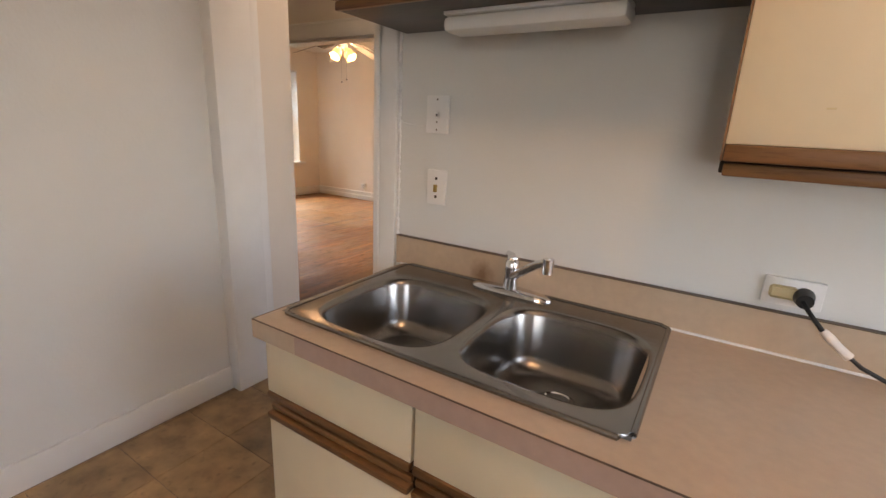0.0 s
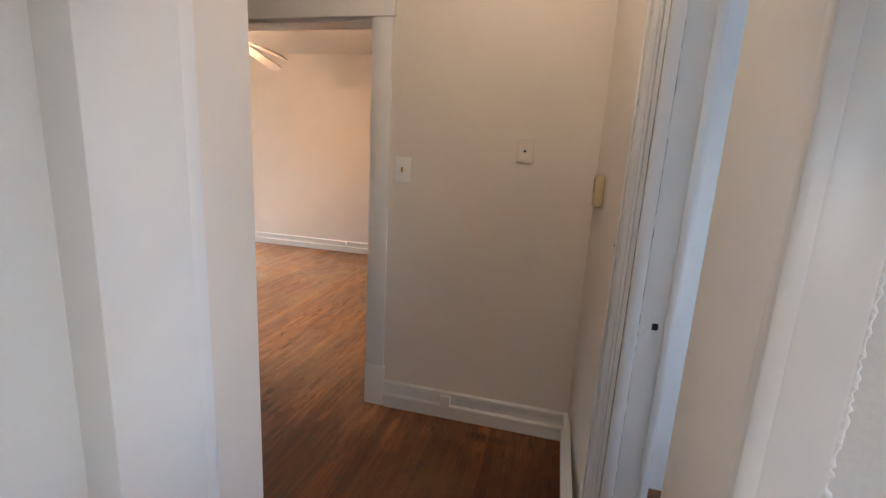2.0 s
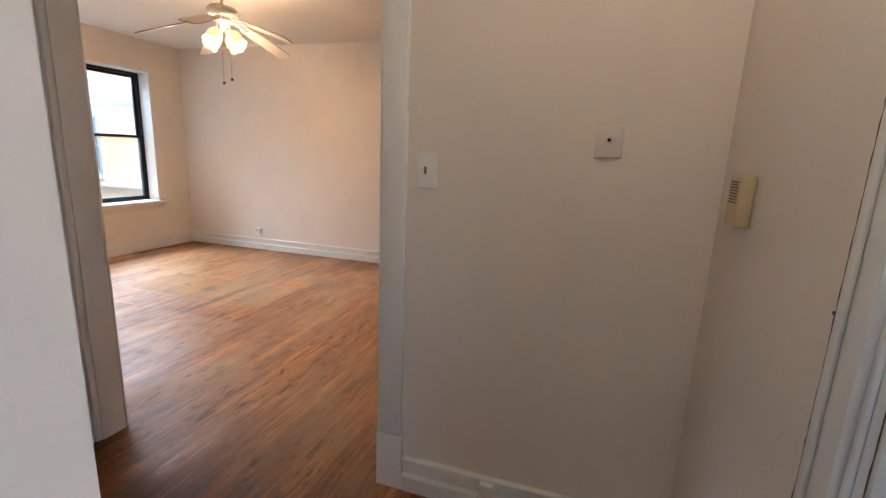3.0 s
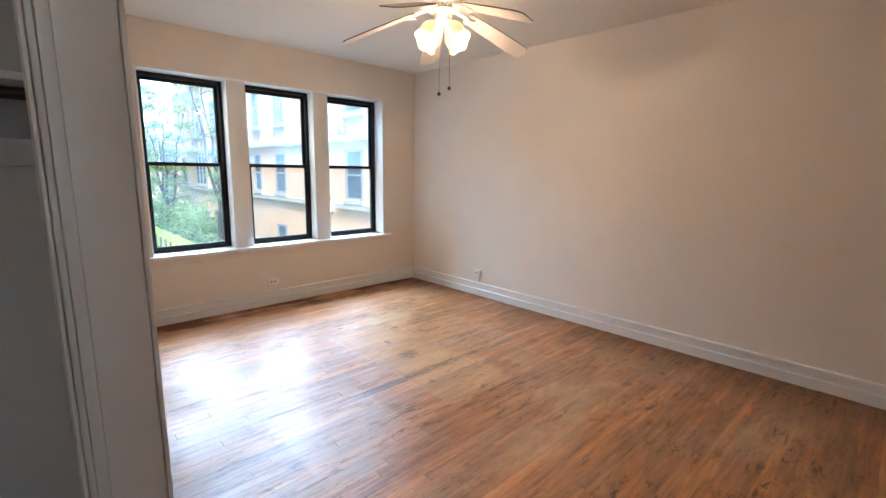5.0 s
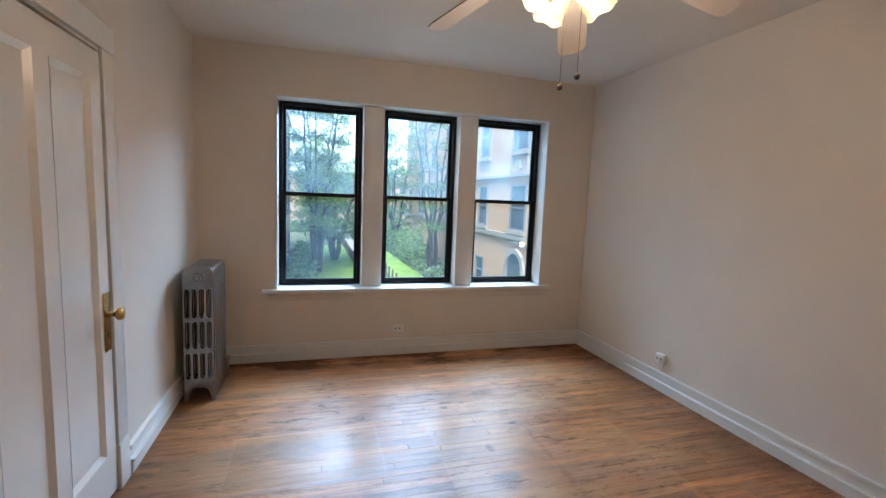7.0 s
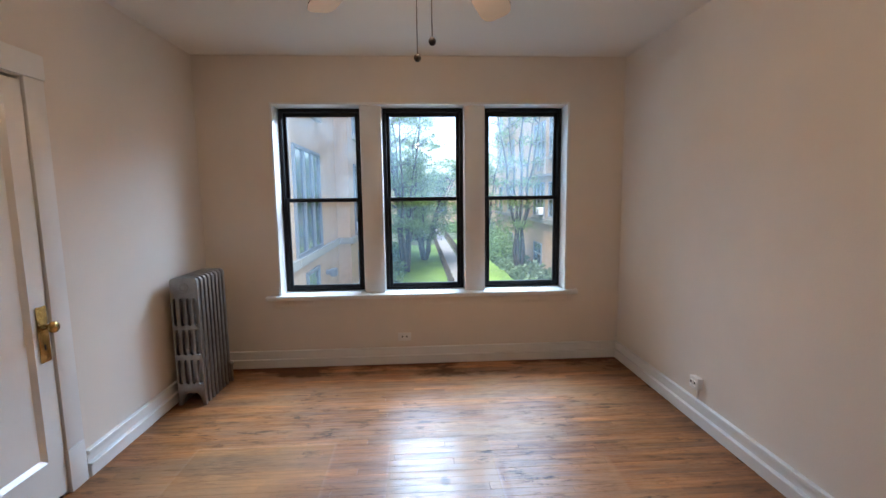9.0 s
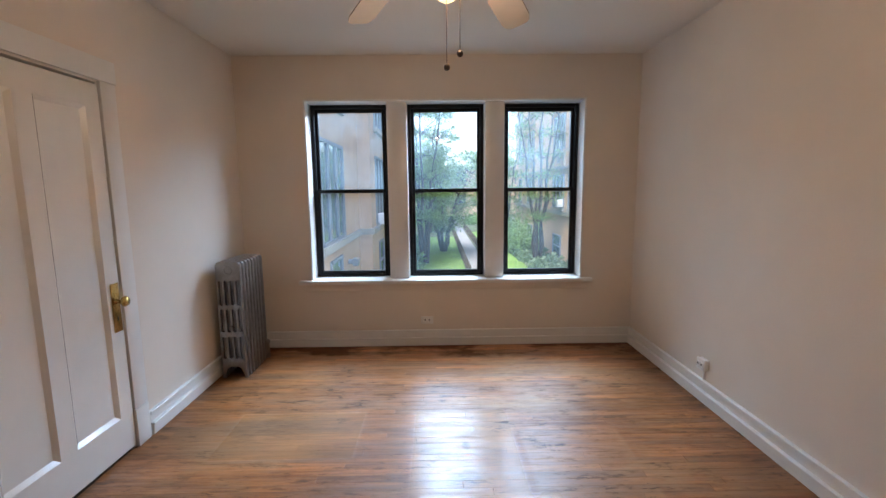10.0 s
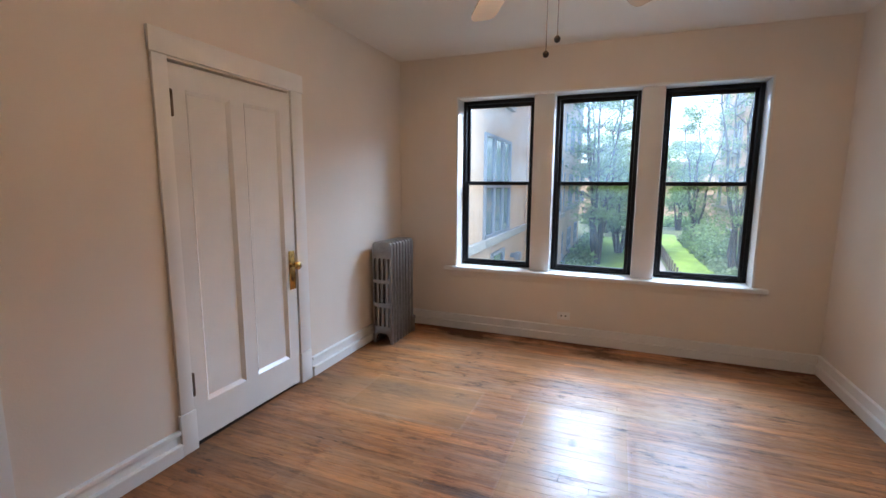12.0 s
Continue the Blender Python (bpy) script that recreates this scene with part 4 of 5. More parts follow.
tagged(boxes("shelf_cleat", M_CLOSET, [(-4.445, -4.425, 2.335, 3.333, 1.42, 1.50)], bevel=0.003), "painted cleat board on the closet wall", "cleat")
bm = bmesh.new()
cyl(bm, (-4.20, 2.335, 1.610), (-4.20, 3.333, 1.610), 0.017, seg=14)
tagged(part("closet_rod", bm, M_DKWOOD, smooth=40), "dark wooden closet rod below the shelf", "rod")


# ---- kitchen ----
def rounded(cx, cy, hx, hy, n, angles):
    """Points of a rounded rectangle, one for each direction from its middle."""
    out = []
    for a in angles:
        c, s = math.cos(a), math.sin(a)
        if n is None:
            r = 1 / max(abs(c) / hx, abs(s) / hy)
        else:
            r = ((abs(c) / hx) ** n + (abs(s) / hy) ** n) ** (-1 / n)
        out.append((cx + r * c, cy + r * s))
    return out


def kitchen_sink():
    s = thing("kitchen_sink", "double bowl brushed stainless steel sink set in the worktop", "sink")
    X0, X1, Y0, Y1, Z = -1.058, -0.232, 1.352, 1.880, 0.921
    mid = -0.629
    bowls = ((-0.830, 1.572, 0.184, 0.190), (-0.430, 1.590, 0.182, 0.190))
    bm = bmesh.new()
    ends = ((X0, mid), (mid, X1))
    for (cx, cy, hx, hy), (ea, eb) in zip(bowls, ends):
        base = list(np.linspace(0, 2 * math.pi, 72, endpoint=False))
        corners = [math.atan2(y - cy, x - cx) % (2 * math.pi) for x in (ea, eb) for y in (Y0, Y1)]
        ang = sorted(base + corners)
        outer = []
        for a in ang:
            c, q = math.cos(a), math.sin(a)
            ts = [((eb if c > 0 else ea) - cx) / c if abs(c) > 1e-9 else 9e9, ((Y1 if q > 0 else Y0) - cy) / q if abs(q) > 1e-9 else 9e9]
            r = min(ts)
            outer.append((cx + r * c, cy + r * q))
        loops = [[(x, y, Z) for x, y in outer], [(x, y, Z) for x, y in rounded(cx, cy, hx + 0.010, hy + 0.010, 3.7, ang)]]
        for hx2, hy2, z, n in ((hx, hy, Z - 0.004, 3.7), (hx - 0.006, hy - 0.006, Z - 0.02, 3.7), (hx - 0.018, hy - 0.018, Z - 0.125, 3.7),
                               (hx - 0.028, hy - 0.028, Z - 0.150, 3.5), (hx - 0.052, hy - 0.052, Z - 0.166, 3.2), (0.06, 0.06, Z - 0.172, 2), (0.042, 0.042, Z - 0.176, 2)):
            loops.append([(x, y, z) for x, y in rounded(cx, cy, hx2, hy2, n, ang)])
        rings = [[bm.verts.new(p) for p in lp] for lp in loops]
        for a, b in zip(rings, rings[1:]):
            for k in range(len(ang)):
                j = (k + 1) % len(ang)
                bm.faces.new((a[k], a[j], b[j], b[k]))
        bm.faces.new(rings[-1])
    bmesh.ops.remove_doubles(bm, verts=bm.verts, dist=0.0004)
    part("basin", bm, M_STEEL, s, smooth=50)
    # raised rolled rim
    bm = bmesh.new()
    loop = [(X0 + 0.02, Y0), (X1 - 0.02, Y0), (X1, Y0 + 0.02), (X1, Y1 - 0.02), (X1 - 0.02, Y1), (X0 + 0.02, Y1), (X0, Y1 - 0.02), (X0, Y0 + 0.02), (X0 + 0.02, Y0), (X0 + 0.05, Y0)]
    tube(bm, [(x, y, Z - 0.001) for x, y in loop], 0.006, 8)
    part("rim", bm, M_STEEL, s, smooth=60)
    for cx, cy, hx, hy in bowls:
        bm = bmesh.new()
        lathe(bm, [(0.046, -0.172), (0.040, -0.170), (0.034, -0.176), (0.018, -0.178), (0.0, -0.177)], pose(cx, cy + 0.055, Z + 0.003), 24)
        part("drain", bm, M_CHROME, s, "chrome drain basket", smooth=40)
        bm = bmesh.new()
        lathe(bm, [(0.030, -0.1745), (0.020, -0.1765), (0.0, -0.1768)], pose(cx, cy + 0.055, Z + 0.003), 20)
        part("drain_hole", bm, M_DARK, s)
    return s


kitchen_sink()


def faucet():
    f = thing("faucet", "chrome single lever kitchen faucet on the sink", "faucet")
    z = 0.922
    bm = bmesh.new()
    ang = np.linspace(0, 2 * math.pi, 40, endpoint=False)
    prev = None
    for hx, hy, zz in ((0.125, 0.030, z), (0.125, 0.030, z + 0.006), (0.112, 0.024, z + 0.014), (0.03, 0.018, z + 0.020)):
        ring = [bm.verts.new((x, y, zz)) for x, y in rounded(-0.655, 1.838, hx, hy, 2.6, ang)]
        if prev:
            for k in range(40):
                bm.faces.new((prev[k], prev[(k + 1) % 40], ring[(k + 1) % 40], ring[k]))
        prev = ring
    bm.faces.new(prev)
    part("deck_plate", bm, M_CHROME, f, smooth=50)
    bm = bmesh.new()
    lathe(bm, [(0.024, z + 0.012), (0.022, z + 0.03), (0.019, z + 0.06), (0.021, z + 0.075), (0.021, z + 0.092), (0.014, z + 0.104), (0.0, z + 0.106)], pose(-0.655, 1.838, 0), 24)
    part("body", bm, M_CHROME, f, smooth=50)
    bm = bmesh.new()
    tube(bm, [(-0.655, 1.838, z + 0.050), (-0.625, 1.805, z + 0.072), (-0.575, 1.752, z + 0.112), (-0.535, 1.708, z + 0.142), (-0.505, 1.677, z + 0.160), (-0.49, 1.66, z + 0.164)],
         [0.013, 0.0125, 0.0115, 0.011, 0.011, 0.011], 14)
    cyl(bm, (-0.495, 1.665, z + 0.174), (-0.495, 1.665, z + 0.138), 0.0135, 0.0125, seg=16)
    part("spout", bm, M_CHROME, f, smooth=50)
    bm = bmesh.new()
    tube(bm, [(-0.655, 1.838, z + 0.098), (-0.664, 1.848, z + 0.110), (-0.680, 1.860, z + 0.113)], [0.017, 0.012, 0.008], 12)
    part("lever", bm, M_CHROME, f, smooth=50)


faucet()

wt = thing("worktop", "beige laminate worktop with dark edge seams", "worktop")
bm = bmesh.new()
gx, gy = (-1.085, -1.035, -0.255, 1.35), (1.290, 1.385, 1.800, 1.885)
gv = [[bm.verts.new((x, y, 0.866)) for y in gy] for x in gx]
flat = [bm.faces.new((gv[i][j], gv[i + 1][j], gv[i + 1][j + 1], gv[i][j + 1])) for i in range(3) for j in range(3) if (i, j) != (1, 1)]
up = bmesh.ops.extrude_face_region(bm, geom=flat)["geom"]
bmesh.ops.translate(bm, vec=(0, 0, 0.048), verts=[v for v in up if isinstance(v, bmesh.types.BMVert)])
part("slab", bm, M_LAMINATE, wt)
boxes("front_edge", M_LAMINATE, [(-1.086, -0.935, 1.2865, 1.2895, 0.867, 0.912)], wt)
boxes("front_edge", M_PINK, [(-0.9345, 1.35, 1.2865, 1.2895, 0.867, 0.912)], wt, "pinkish replacement edge strip")
boxes("edge_seam", M_SEAM, [(-1.0865, 1.35, 1.2868, 1.2892, 0.9122, 0.9146), (-1.0875, -1.0855, 1.2895, 1.885, 0.9122, 0.9146)], wt, "thin dark seam")
bs = thing("backsplash", "beige laminate upstand along the wall with dark top seam", "backsplash")
boxes("board", M_SPLASH, [(-1.112, 1.35, 1.882, 1.8985, 0.9155, 1.013)], bs)
boxes("top_seam", M_SEAM, [(-1.112, 1.35, 1.880, 1.8985, 1.0132, 1.0155)], bs)
bm = bmesh.new()
tube(bm, [(x, 1.8795, 0.9165) for x in np.linspace(-1.09, 1.3, 40)], 0.0035, 6)
part("caulk_line", bm, M_CAULK, bs, "white caulk line")
rng = random.Random(4)
bm = bmesh.new()
pts, rad = [], []
for z in np.linspace(0.93, 2.09, 190):
    pts.append((-1.119 + rng.uniform(-0.001, 0.001), 1.8965 - rng.uniform(0, 0.001), z))
    rad.append(0.0046 * rng.uniform(0.55, 1.5) + (0.005 * rng.random() if z < 1.15 and rng.random() < 0.4 else 0))
tube(bm, pts, rad, 8)
tagged(part("caulk_bead", bm, M_CAULK, smooth=80), "rough white caulk bead between casing and wall", "caulk", kind="structure")
bm = bmesh.new()
tube(bm, [(-1.118 + 0.012 * k, 1.899, 1.392 - 0.0016 * k + rng.uniform(-0.001, 0.001)) for k in range(9)], 0.002, 6)
ball(bm, (-1.116, 1.8985, 1.394), 0.006, (1, 0.5, 1), 8, 6)
tagged(part("painted_wire", bm, M_KITCHEN), "thin wire painted over beside the phone plate", "wire")


def base_cabinet(x0, x1, fronts, label):
    c = thing("base_cabinet", label, "cabinet", "kitchen base cabinets")
    boxes("body", M_DKWOOD, [(x0 + 0.004, x1 - 0.004, 1.335, 1.880, 0.09, 0.74), (x0 + 0.004, x1 - 0.004, 1.335, 1.355, 0.74, 0.8655),
                             (x0 + 0.004, x0 + 0.02, 1.355, 1.88, 0.74, 0.8655), (x1 - 0.02, x1 - 0.004, 1.355, 1.88, 0.74, 0.8655)], c)
    boxes("side_panel", M_CREAM, [(x0, x0 + 0.0035, 1.335, 1.88, 0.0, 0.8655)], c)
    boxes("plinth", M_DARK, [(x0 + 0.005, x1 - 0.005, 1.40, 1.42, 0, 0.089)], c)
    w = (x1 - x0) / fronts
    for k in range(fronts):
        a, b = x0 + k * w + 0.004, x0 + (k + 1) * w - 0.004
        d = boxes("drawer_front", M_CREAM, [(a, b, 1.312, 1.331, 0.711, 0.850)], c, bevel=0.0015)
        boxes("pull_rail", M_OAK, [(a, b, 1.306, 1.331, 0.690, 0.7105)], d, "brown oak finger pull", bevel=0.005)
        d = boxes("door", M_CREAM, [(a, b, 1.312, 1.331, 0.11, 0.634)], c, bevel=0.0015)
        boxes("pull_rail", M_OAK, [(a, b, 1.303, 1.331, 0.6345, 0.652), (a, b, 1.318, 1.331, 0.6525, 0.672)], d, "brown oak finger pull", bevel=0.005)


base_cabinet(-1.078, -0.160, 2, "cream laminate sink cabinet with brown oak pulls")
base_cabinet(-0.157, 0.59, 2, "cream laminate base cabinet with brown oak pulls")
base_cabinet(0.593, 1.34, 2, "cream laminate base cabinet with brown oak pulls")


def wall_cabinet(x0, x1, z0, z1, fronts, label):
    c = thing("wall_cabinet", label, "cabinet", "kitchen wall cabinets")
    boxes("body", M_DKWOOD, [(x0, x1, 1.598, 1.8985, z0, z1)], c, bevel=0.002)
    boxes("bottom_rail", M_OAK, [(x0 + 0.006, x1 - 0.002, 1.584, 1.5975, z0 - 0.004, z0 + 0.0175)], c, bevel=0.003)
    w = (x1 - x0) / fronts
    for k in range(fronts):
        a, b = x0 + k * w + 0.003, x0 + (k + 1) * w - 0.003
        d = boxes("door", M_CREAM, [(a, b, 1.578, 1.5975, z0 + 0.049, z1 - 0.01)], c, bevel=0.0015)
        boxes("pull_rail", M_OAK, [(a, b, 1.568, 1.5975, z0 + 0.021, z0 + 0.0485)], d, "brown oak finger pull", bevel=0.004)
        boxes("edge_band", M_OAK, [(a - 0.004, a - 0.0005, 1.577, 1.5975, z0 + 0.021, z1 - 0.01)], d)


wall_cabinet(-1.100, -0.200, 1.658, 2.36, 2, "short wall cabinet above the sink with dark wood bottom")
wall_cabinet(-0.194, 0.55, 1.328, 2.36, 2, "tall cream wall cabinet with oak bottom pull")
wall_cabinet(0.553, 1.30, 1.328, 2.36, 2, "tall cream wall cabinet with oak bottom pull")
tagged(boxes("screw_cap", M_IVORY, [(-0.072, -0.060, 1.5765, 1.579, 1.4335, 1.4365)]), "tiny worn mark on the cabinet door", "mark")
ul = thing("under_cabinet_lamp", "white plastic fluorescent lamp below the wall cabinet, off", "lamp")
boxes("diffuser", M_DIFF, [(-0.845, -0.405, 1.705, 1.790, 1.612, 1.648)], ul, bevel=0.012)
boxes("base", M_PLATE, [(-0.840, -0.410, 1.700, 1.795, 1.6485, 1.6575)], ul, bevel=0.002)

wall_plate("phone_plate", "white phone jack plate on the kitchen wall", "wall plate", pose(-0.968, 1.8935, 1.419), 0.080, 0.112,
           [("socket", 0, 0, 0.018, 0.018, 0.004, M_PLATE), ("socket_hole", 0.001, -0.001, 0.009, 0.009, 0.0045, M_DARK), ("screw", 0.0, -0.022, 0.005, 0.005, 0.001, M_SEAM),
            ("screw", 0, 0.045, 0.005, 0.005, 0.001, M_SEAM), ("screw", 0, -0.045, 0.005, 0.005, 0.001, M_SEAM)])
wall_plate("light_switch", "white plate with a brown toggle switch on the kitchen wall", "light switch", pose(-0.961, 1.8935, 1.195), 0.071, 0.110,
           [("toggle", 0, -0.003, 0.011, 0.024, 0.010, M_BRASS), ("screw", 0, 0.028, 0.009, 0.009, 0.001, M_DKWOOD), ("screw", 0, -0.030, 0.009, 0.009, 0.001, M_DKWOOD)])
wall_plate("outlet", "ivory double outlet above the worktop with a black plug", "outlet", pose(-0.008, 1.8970, 1.062), 0.110, 0.064,
           [("receptacle", -0.018, 0, 0.052, 0.030, 0.005, M_IVORY)])
cd = thing("power_cord", "black power cord with white tape, plugged in above the worktop", "power cord")
bm = bmesh.new()
cyl(bm, (0.012, 1.893, 1.058), (0.012, 1.862, 1.055), 0.021, 0.016, seg=18)
part("plug", bm, M_CORD, cd, "black round plug", smooth=40)
path = [(0.008, 1.866, 1.055), (0.020, 1.845, 1.040), (0.045, 1.832, 1.012), (0.080, 1.826, 0.982), (0.12, 1.826, 0.952), (0.17, 1.832, 0.930), (0.24, 1.842, 0.9215),
        (0.45, 1.850, 0.9205), (0.9, 1.845, 0.9205), (1.30, 1.83, 0.9205)]
bm = bmesh.new()
tube(bm, path, 0.0048, 8)
part("cord", bm, M_CORD, cd, smooth=60)
bm = bmesh.new()
tube(bm, [(0.047, 1.831, 1.010), (0.060, 1.829, 0.999), (0.078, 1.8265, 0.984), (0.098, 1.826, 0.968)], [0.008, 0.0105, 0.0085, 0.010], 9)
part("tape", bm, M_TAPE, cd, "wrapped white tape", smooth=60)

# ---- outside: courtyard between two wings ----
GZ = -2.4
bm = bmesh.new()
bm.faces.new([bm.verts.new((x, y, GZ - 0.02)) for x, y in ((-600, -600), (-7.5, -600), (-7.5, 600), (-600, 600))])
structure(part("ground", bm, M_GROUND), "earth and turf of the courtyard", "ground")
structure(boxes("path", M_PATH, [(-60, -10.5, 6.74, 7.68, GZ - 0.05, GZ + 0.02), (-13.5, -10.5, 3.2, 11.0, GZ - 0.05, GZ + 0.018)], bevel=0.01), "pale concrete courtyard path", "path")
structure(boxes("lawn", M_GRASS, [(-38, -15.0, 4.5, 6.55, GZ - 0.05, GZ + 0.05), (-42, -15.0, 7.95, 9.6, GZ - 0.05, GZ + 0.05)], bevel=0.02), "bright green mown lawn beside the path", "lawn")
post = thing("fence", "low wooden post fence beside the courtyard path", "fence")
pm = None
for yy in (6.62, 7.82):
    for k in range(34):
        xx = -14.2 - k * 0.95
        if pm is None:
            bm = bmesh.new()
            box(bm, -0.04, 0.04, -0.04, 0.04, 0, 0.62, bevel=0.012, seg=1)
            p = part("post", bm, M_POST, post)
            pm = p.data
        else:
            p = new("post", pm)
            p.parent = post
        p.location = (xx, yy, GZ)


def wing(label, y, face, x_list, x0, x1, bay):
    """A three-storey wing whose facade stands at y and looks along face (+1: north)."""
    b = thing("apartment_building", label, "building", "courtyard wings")
    back = y - face * 7.0
    ya, yb = sorted((y, back))
    boxes("wall", M_BRICK, [(x1, x0, ya, yb, GZ - 0.3, 10.2)], b)
    f0, f1 = sorted((y, y + face * 0.10))
    rows = [(x1, x0, f0, f1, 0.10, 0.27), (x1, x0, f0, f1, 5.95, 6.1), (x1 - 0.2, x0, *sorted((y - face * 0.05, y + face * 0.28)), 9.7, 10.3)]
    if not bay:
        rows.append((x1, x0, f0, f1, 2.36, 2.46))
    boxes("stone_band", M_STONE, rows, b, "grey stone band")
    if bay:
        boxes("bay", M_BRICK, [(bay[1], bay[0], *sorted((y, y + face * bay[2])), GZ - 0.3, 10.0)], b)
        boxes("bay_band", M_STONE, [(bay[1] - 0.09, bay[0] + 0.09, *sorted((y, y + face * (bay[2] + 0.09))), 0.095, 0.275)], b)
    for xc, w, z0, z1 in x_list:
        off = y + face * (bay[2] if bay and bay[1] < xc < bay[0] else 0)
        lo_x, hi_x = xc - w / 2, xc + w / 2
        f5, f9 = sorted((off, off + face * 0.05)), sorted((off, off + face * 0.09))
        lights = 3 if w > 1.7 else 1
        rows = [(lo_x - 0.02, lo_x + 0.07, *f5, z0, z1), (hi_x - 0.07, hi_x + 0.02, *f5, z0, z1), (lo_x, hi_x, *f5, z1 - 0.07, z1), (lo_x, hi_x, *f5, z0, z0 + 0.07),
                (lo_x, hi_x, *sorted((off, off + face * 0.042)), (z0 + z1) / 2 - 0.03, (z0 + z1) / 2 + 0.03)]
        rows += [(lo_x + w * j / lights - 0.06, lo_x + w * j / lights + 0.06, *f5, z0, z1) for j in range(1, lights)]
        win = boxes("window", M_FRFAR, rows, b)
        boxes("pane", M_WINFAR, [(lo_x, hi_x, *sorted((off, off + face * 0.012)), z0, z1)], win)
        boxes("sill", M_STONE, [(lo_x - 0.1, hi_x + 0.1, *sorted((off, off + face * 0.12)), z0 - 0.13, z0)], win)
        if w > 1.0 and z0 > 3 and not bay:
            boxes("spandrel_panel", M_STONE, [(lo_x - 0.05, lo_x + 0.03, *f9, z0 - 0.75, z0 - 0.14), (hi_x - 0.03, hi_x + 0.05, *f9, z0 - 0.75, z0 - 0.14),
                                              (lo_x - 0.05, hi_x + 0.05, *f9, z0 - 0.83, z0 - 0.75), (xc - 0.10, xc + 0.10, *f9, z0 - 0.60, z0 - 0.32)], b)
    return b


BASEMENT, FIRST, SECOND, THIRD = (-2.1, -0.94), (0.42, 2.08), (3.25, 5.0), (6.2, 7.9)
left_rows = [(-13.2, 2.3, 0.28, 2.52), (-13.3, 1.15, -1.7, -0.12), (-13.2, 2.3, 3.4, 5.4), (-18.7, 2.2, 0.28, 2.52), (-18.7, 2.2, 3.4, 5.4), (-21.6, 1.0, 0.28, 2.52), (-18.7, 1.2, -1.7, -0.3)]
left_rows += [(x, 1.8, *z) for x in (-25.5, -29.5, -33.5) for z in (FIRST, SECOND, BASEMENT)]
left_wing = wing("buff brick apartment wing with stone bands close to the windows", 2.85, 1, left_rows, -7.6, -36, (-16.6, -23.0, 0.38))
right_rows = [(x, w, *z) for x, w in ((-11.6, 1.3), (-15.4, 1.0), (-17.7, 1.25), (-21.1, 0.95), (-23.55, 0.72), (-25.65, 2.05), (-29.6, 0.95), (-32.4, 2.0), (-36.0, 1.0)) for z in (FIRST, SECOND, THIRD)]
right_rows += [(x, w, *BASEMENT) for x, w in ((-11.6, 1.2), (-21.2, 0.85), (-25.75, 1.5), (-29.6, 0.9), (-32.4, 1.5))]
right_wing = wing("buff brick apartment wing with stone bands across the courtyard", 11.4, -1, right_rows, -7.6, -38, None)
# arched entrance with a lantern in the far wing
dr = thing("arched_entrance", "arched stone entrance with a dark door in the wing", "entrance")
bm = bmesh.new()
EX, EZ = -17.7, -1.02
arc = np.linspace(0, math.pi, 15)
ring_o = [(EX + 0.80, GZ)] + [(EX + 0.80 * math.cos(a), EZ + 0.80 * math.sin(a)) for a in arc] + [(EX - 0.80, GZ)]
ring_i = [(EX + 0.62, GZ)] + [(EX + 0.62 * math.cos(a), EZ + 0.62 * math.sin(a)) for a in arc] + [(EX - 0.62, GZ)]
vo, wo = ([bm.verts.new((x, yy, z)) for x, z in ring_o] for yy in (11.30, 11.40))
vi, wi = ([bm.verts.new((x, yy, z)) for x, z in ring_i] for yy in (11.30, 11.40))
for k in range(len(vo) - 1):
    for q in ((vo[k], vo[k + 1], vi[k + 1], vi[k]), (vo[k], wo[k], wo[k + 1], vo[k + 1]), (vi[k], vi[k + 1], wi[k + 1], wi[k])):
        bm.faces.new(q)
part("surround", bm, M_STONE, dr)
bm = bmesh.new()
bm.faces.new([bm.verts.new((x, 11.385, z)) for x, z in ring_i])
part("door", bm, M_WINFAR, dr)
bm = bmesh.new()
box(bm, EX - 0.42, EX + 0.42, 11.35, 11.40, -0.14, 0.10, bevel=0.02)
box(bm, EX - 0.26, EX + 0.26, 11.32, 11.40, -0.08, 0.06, bevel=0.03)
part("crest", bm, M_STONE, dr, "carved stone panel with a shield")
el = thing("entrance_lamp", "small lit wall lamp beside the arched entrance", "wall lamp")
boxes("bracket", M_FRFAR, [(-16.95, -16.85, 11.24, 11.40, -0.12, -0.05)], el, bevel=0.01)
bm = bmesh.new()
ball(bm, (-16.90, 11.22, 0.02), 0.075)
part("globe", bm, M_GLOBE, el, "lit white globe", smooth=60)
# air conditioners in far windows, wall lamps
for x, y, f, z in ((-24.95, 11.4, -1, 0.50), (-18.3, 3.23, 1, 0.29)):
    ac = thing("air_conditioner", "white window air conditioner in the brick wing", "air conditioner", "window air conditioners")
    boxes("case", M_PLATE, [(x - 0.24, x + 0.24, *sorted((y, y + f * 0.30)), z, z + 0.36)], ac, bevel=0.02)
    for k in range(5):
        boxes("louvre", M_FRFAR, [(x - 0.19, x + 0.19, *sorted((y + f * 0.298, y + f * 0.306)), z + 0.05 + k * 0.058, z + 0.07 + k * 0.058)], ac)
for x, y, f, z in ((-14.75, 2.85, 1, -0.50), (-15.9, 11.4, -1, 2.62)):
    wl = thing("wall_lamp", "small grey wall lamp on the brick wing", "wall lamp", "brick wing lamps")
    boxes("bracket", M_FRFAR, [(x - 0.06, x + 0.06, *sorted((y, y + f * 0.12)), z, z + 0.12)], wl, bevel=0.02)
    boxes("head", M_FRFAR, [(x - 0.12, x + 0.12, *sorted((y + f * 0.12, y + f * 0.28)), z - 0.05, z + 0.16)], wl, bevel=0.03)
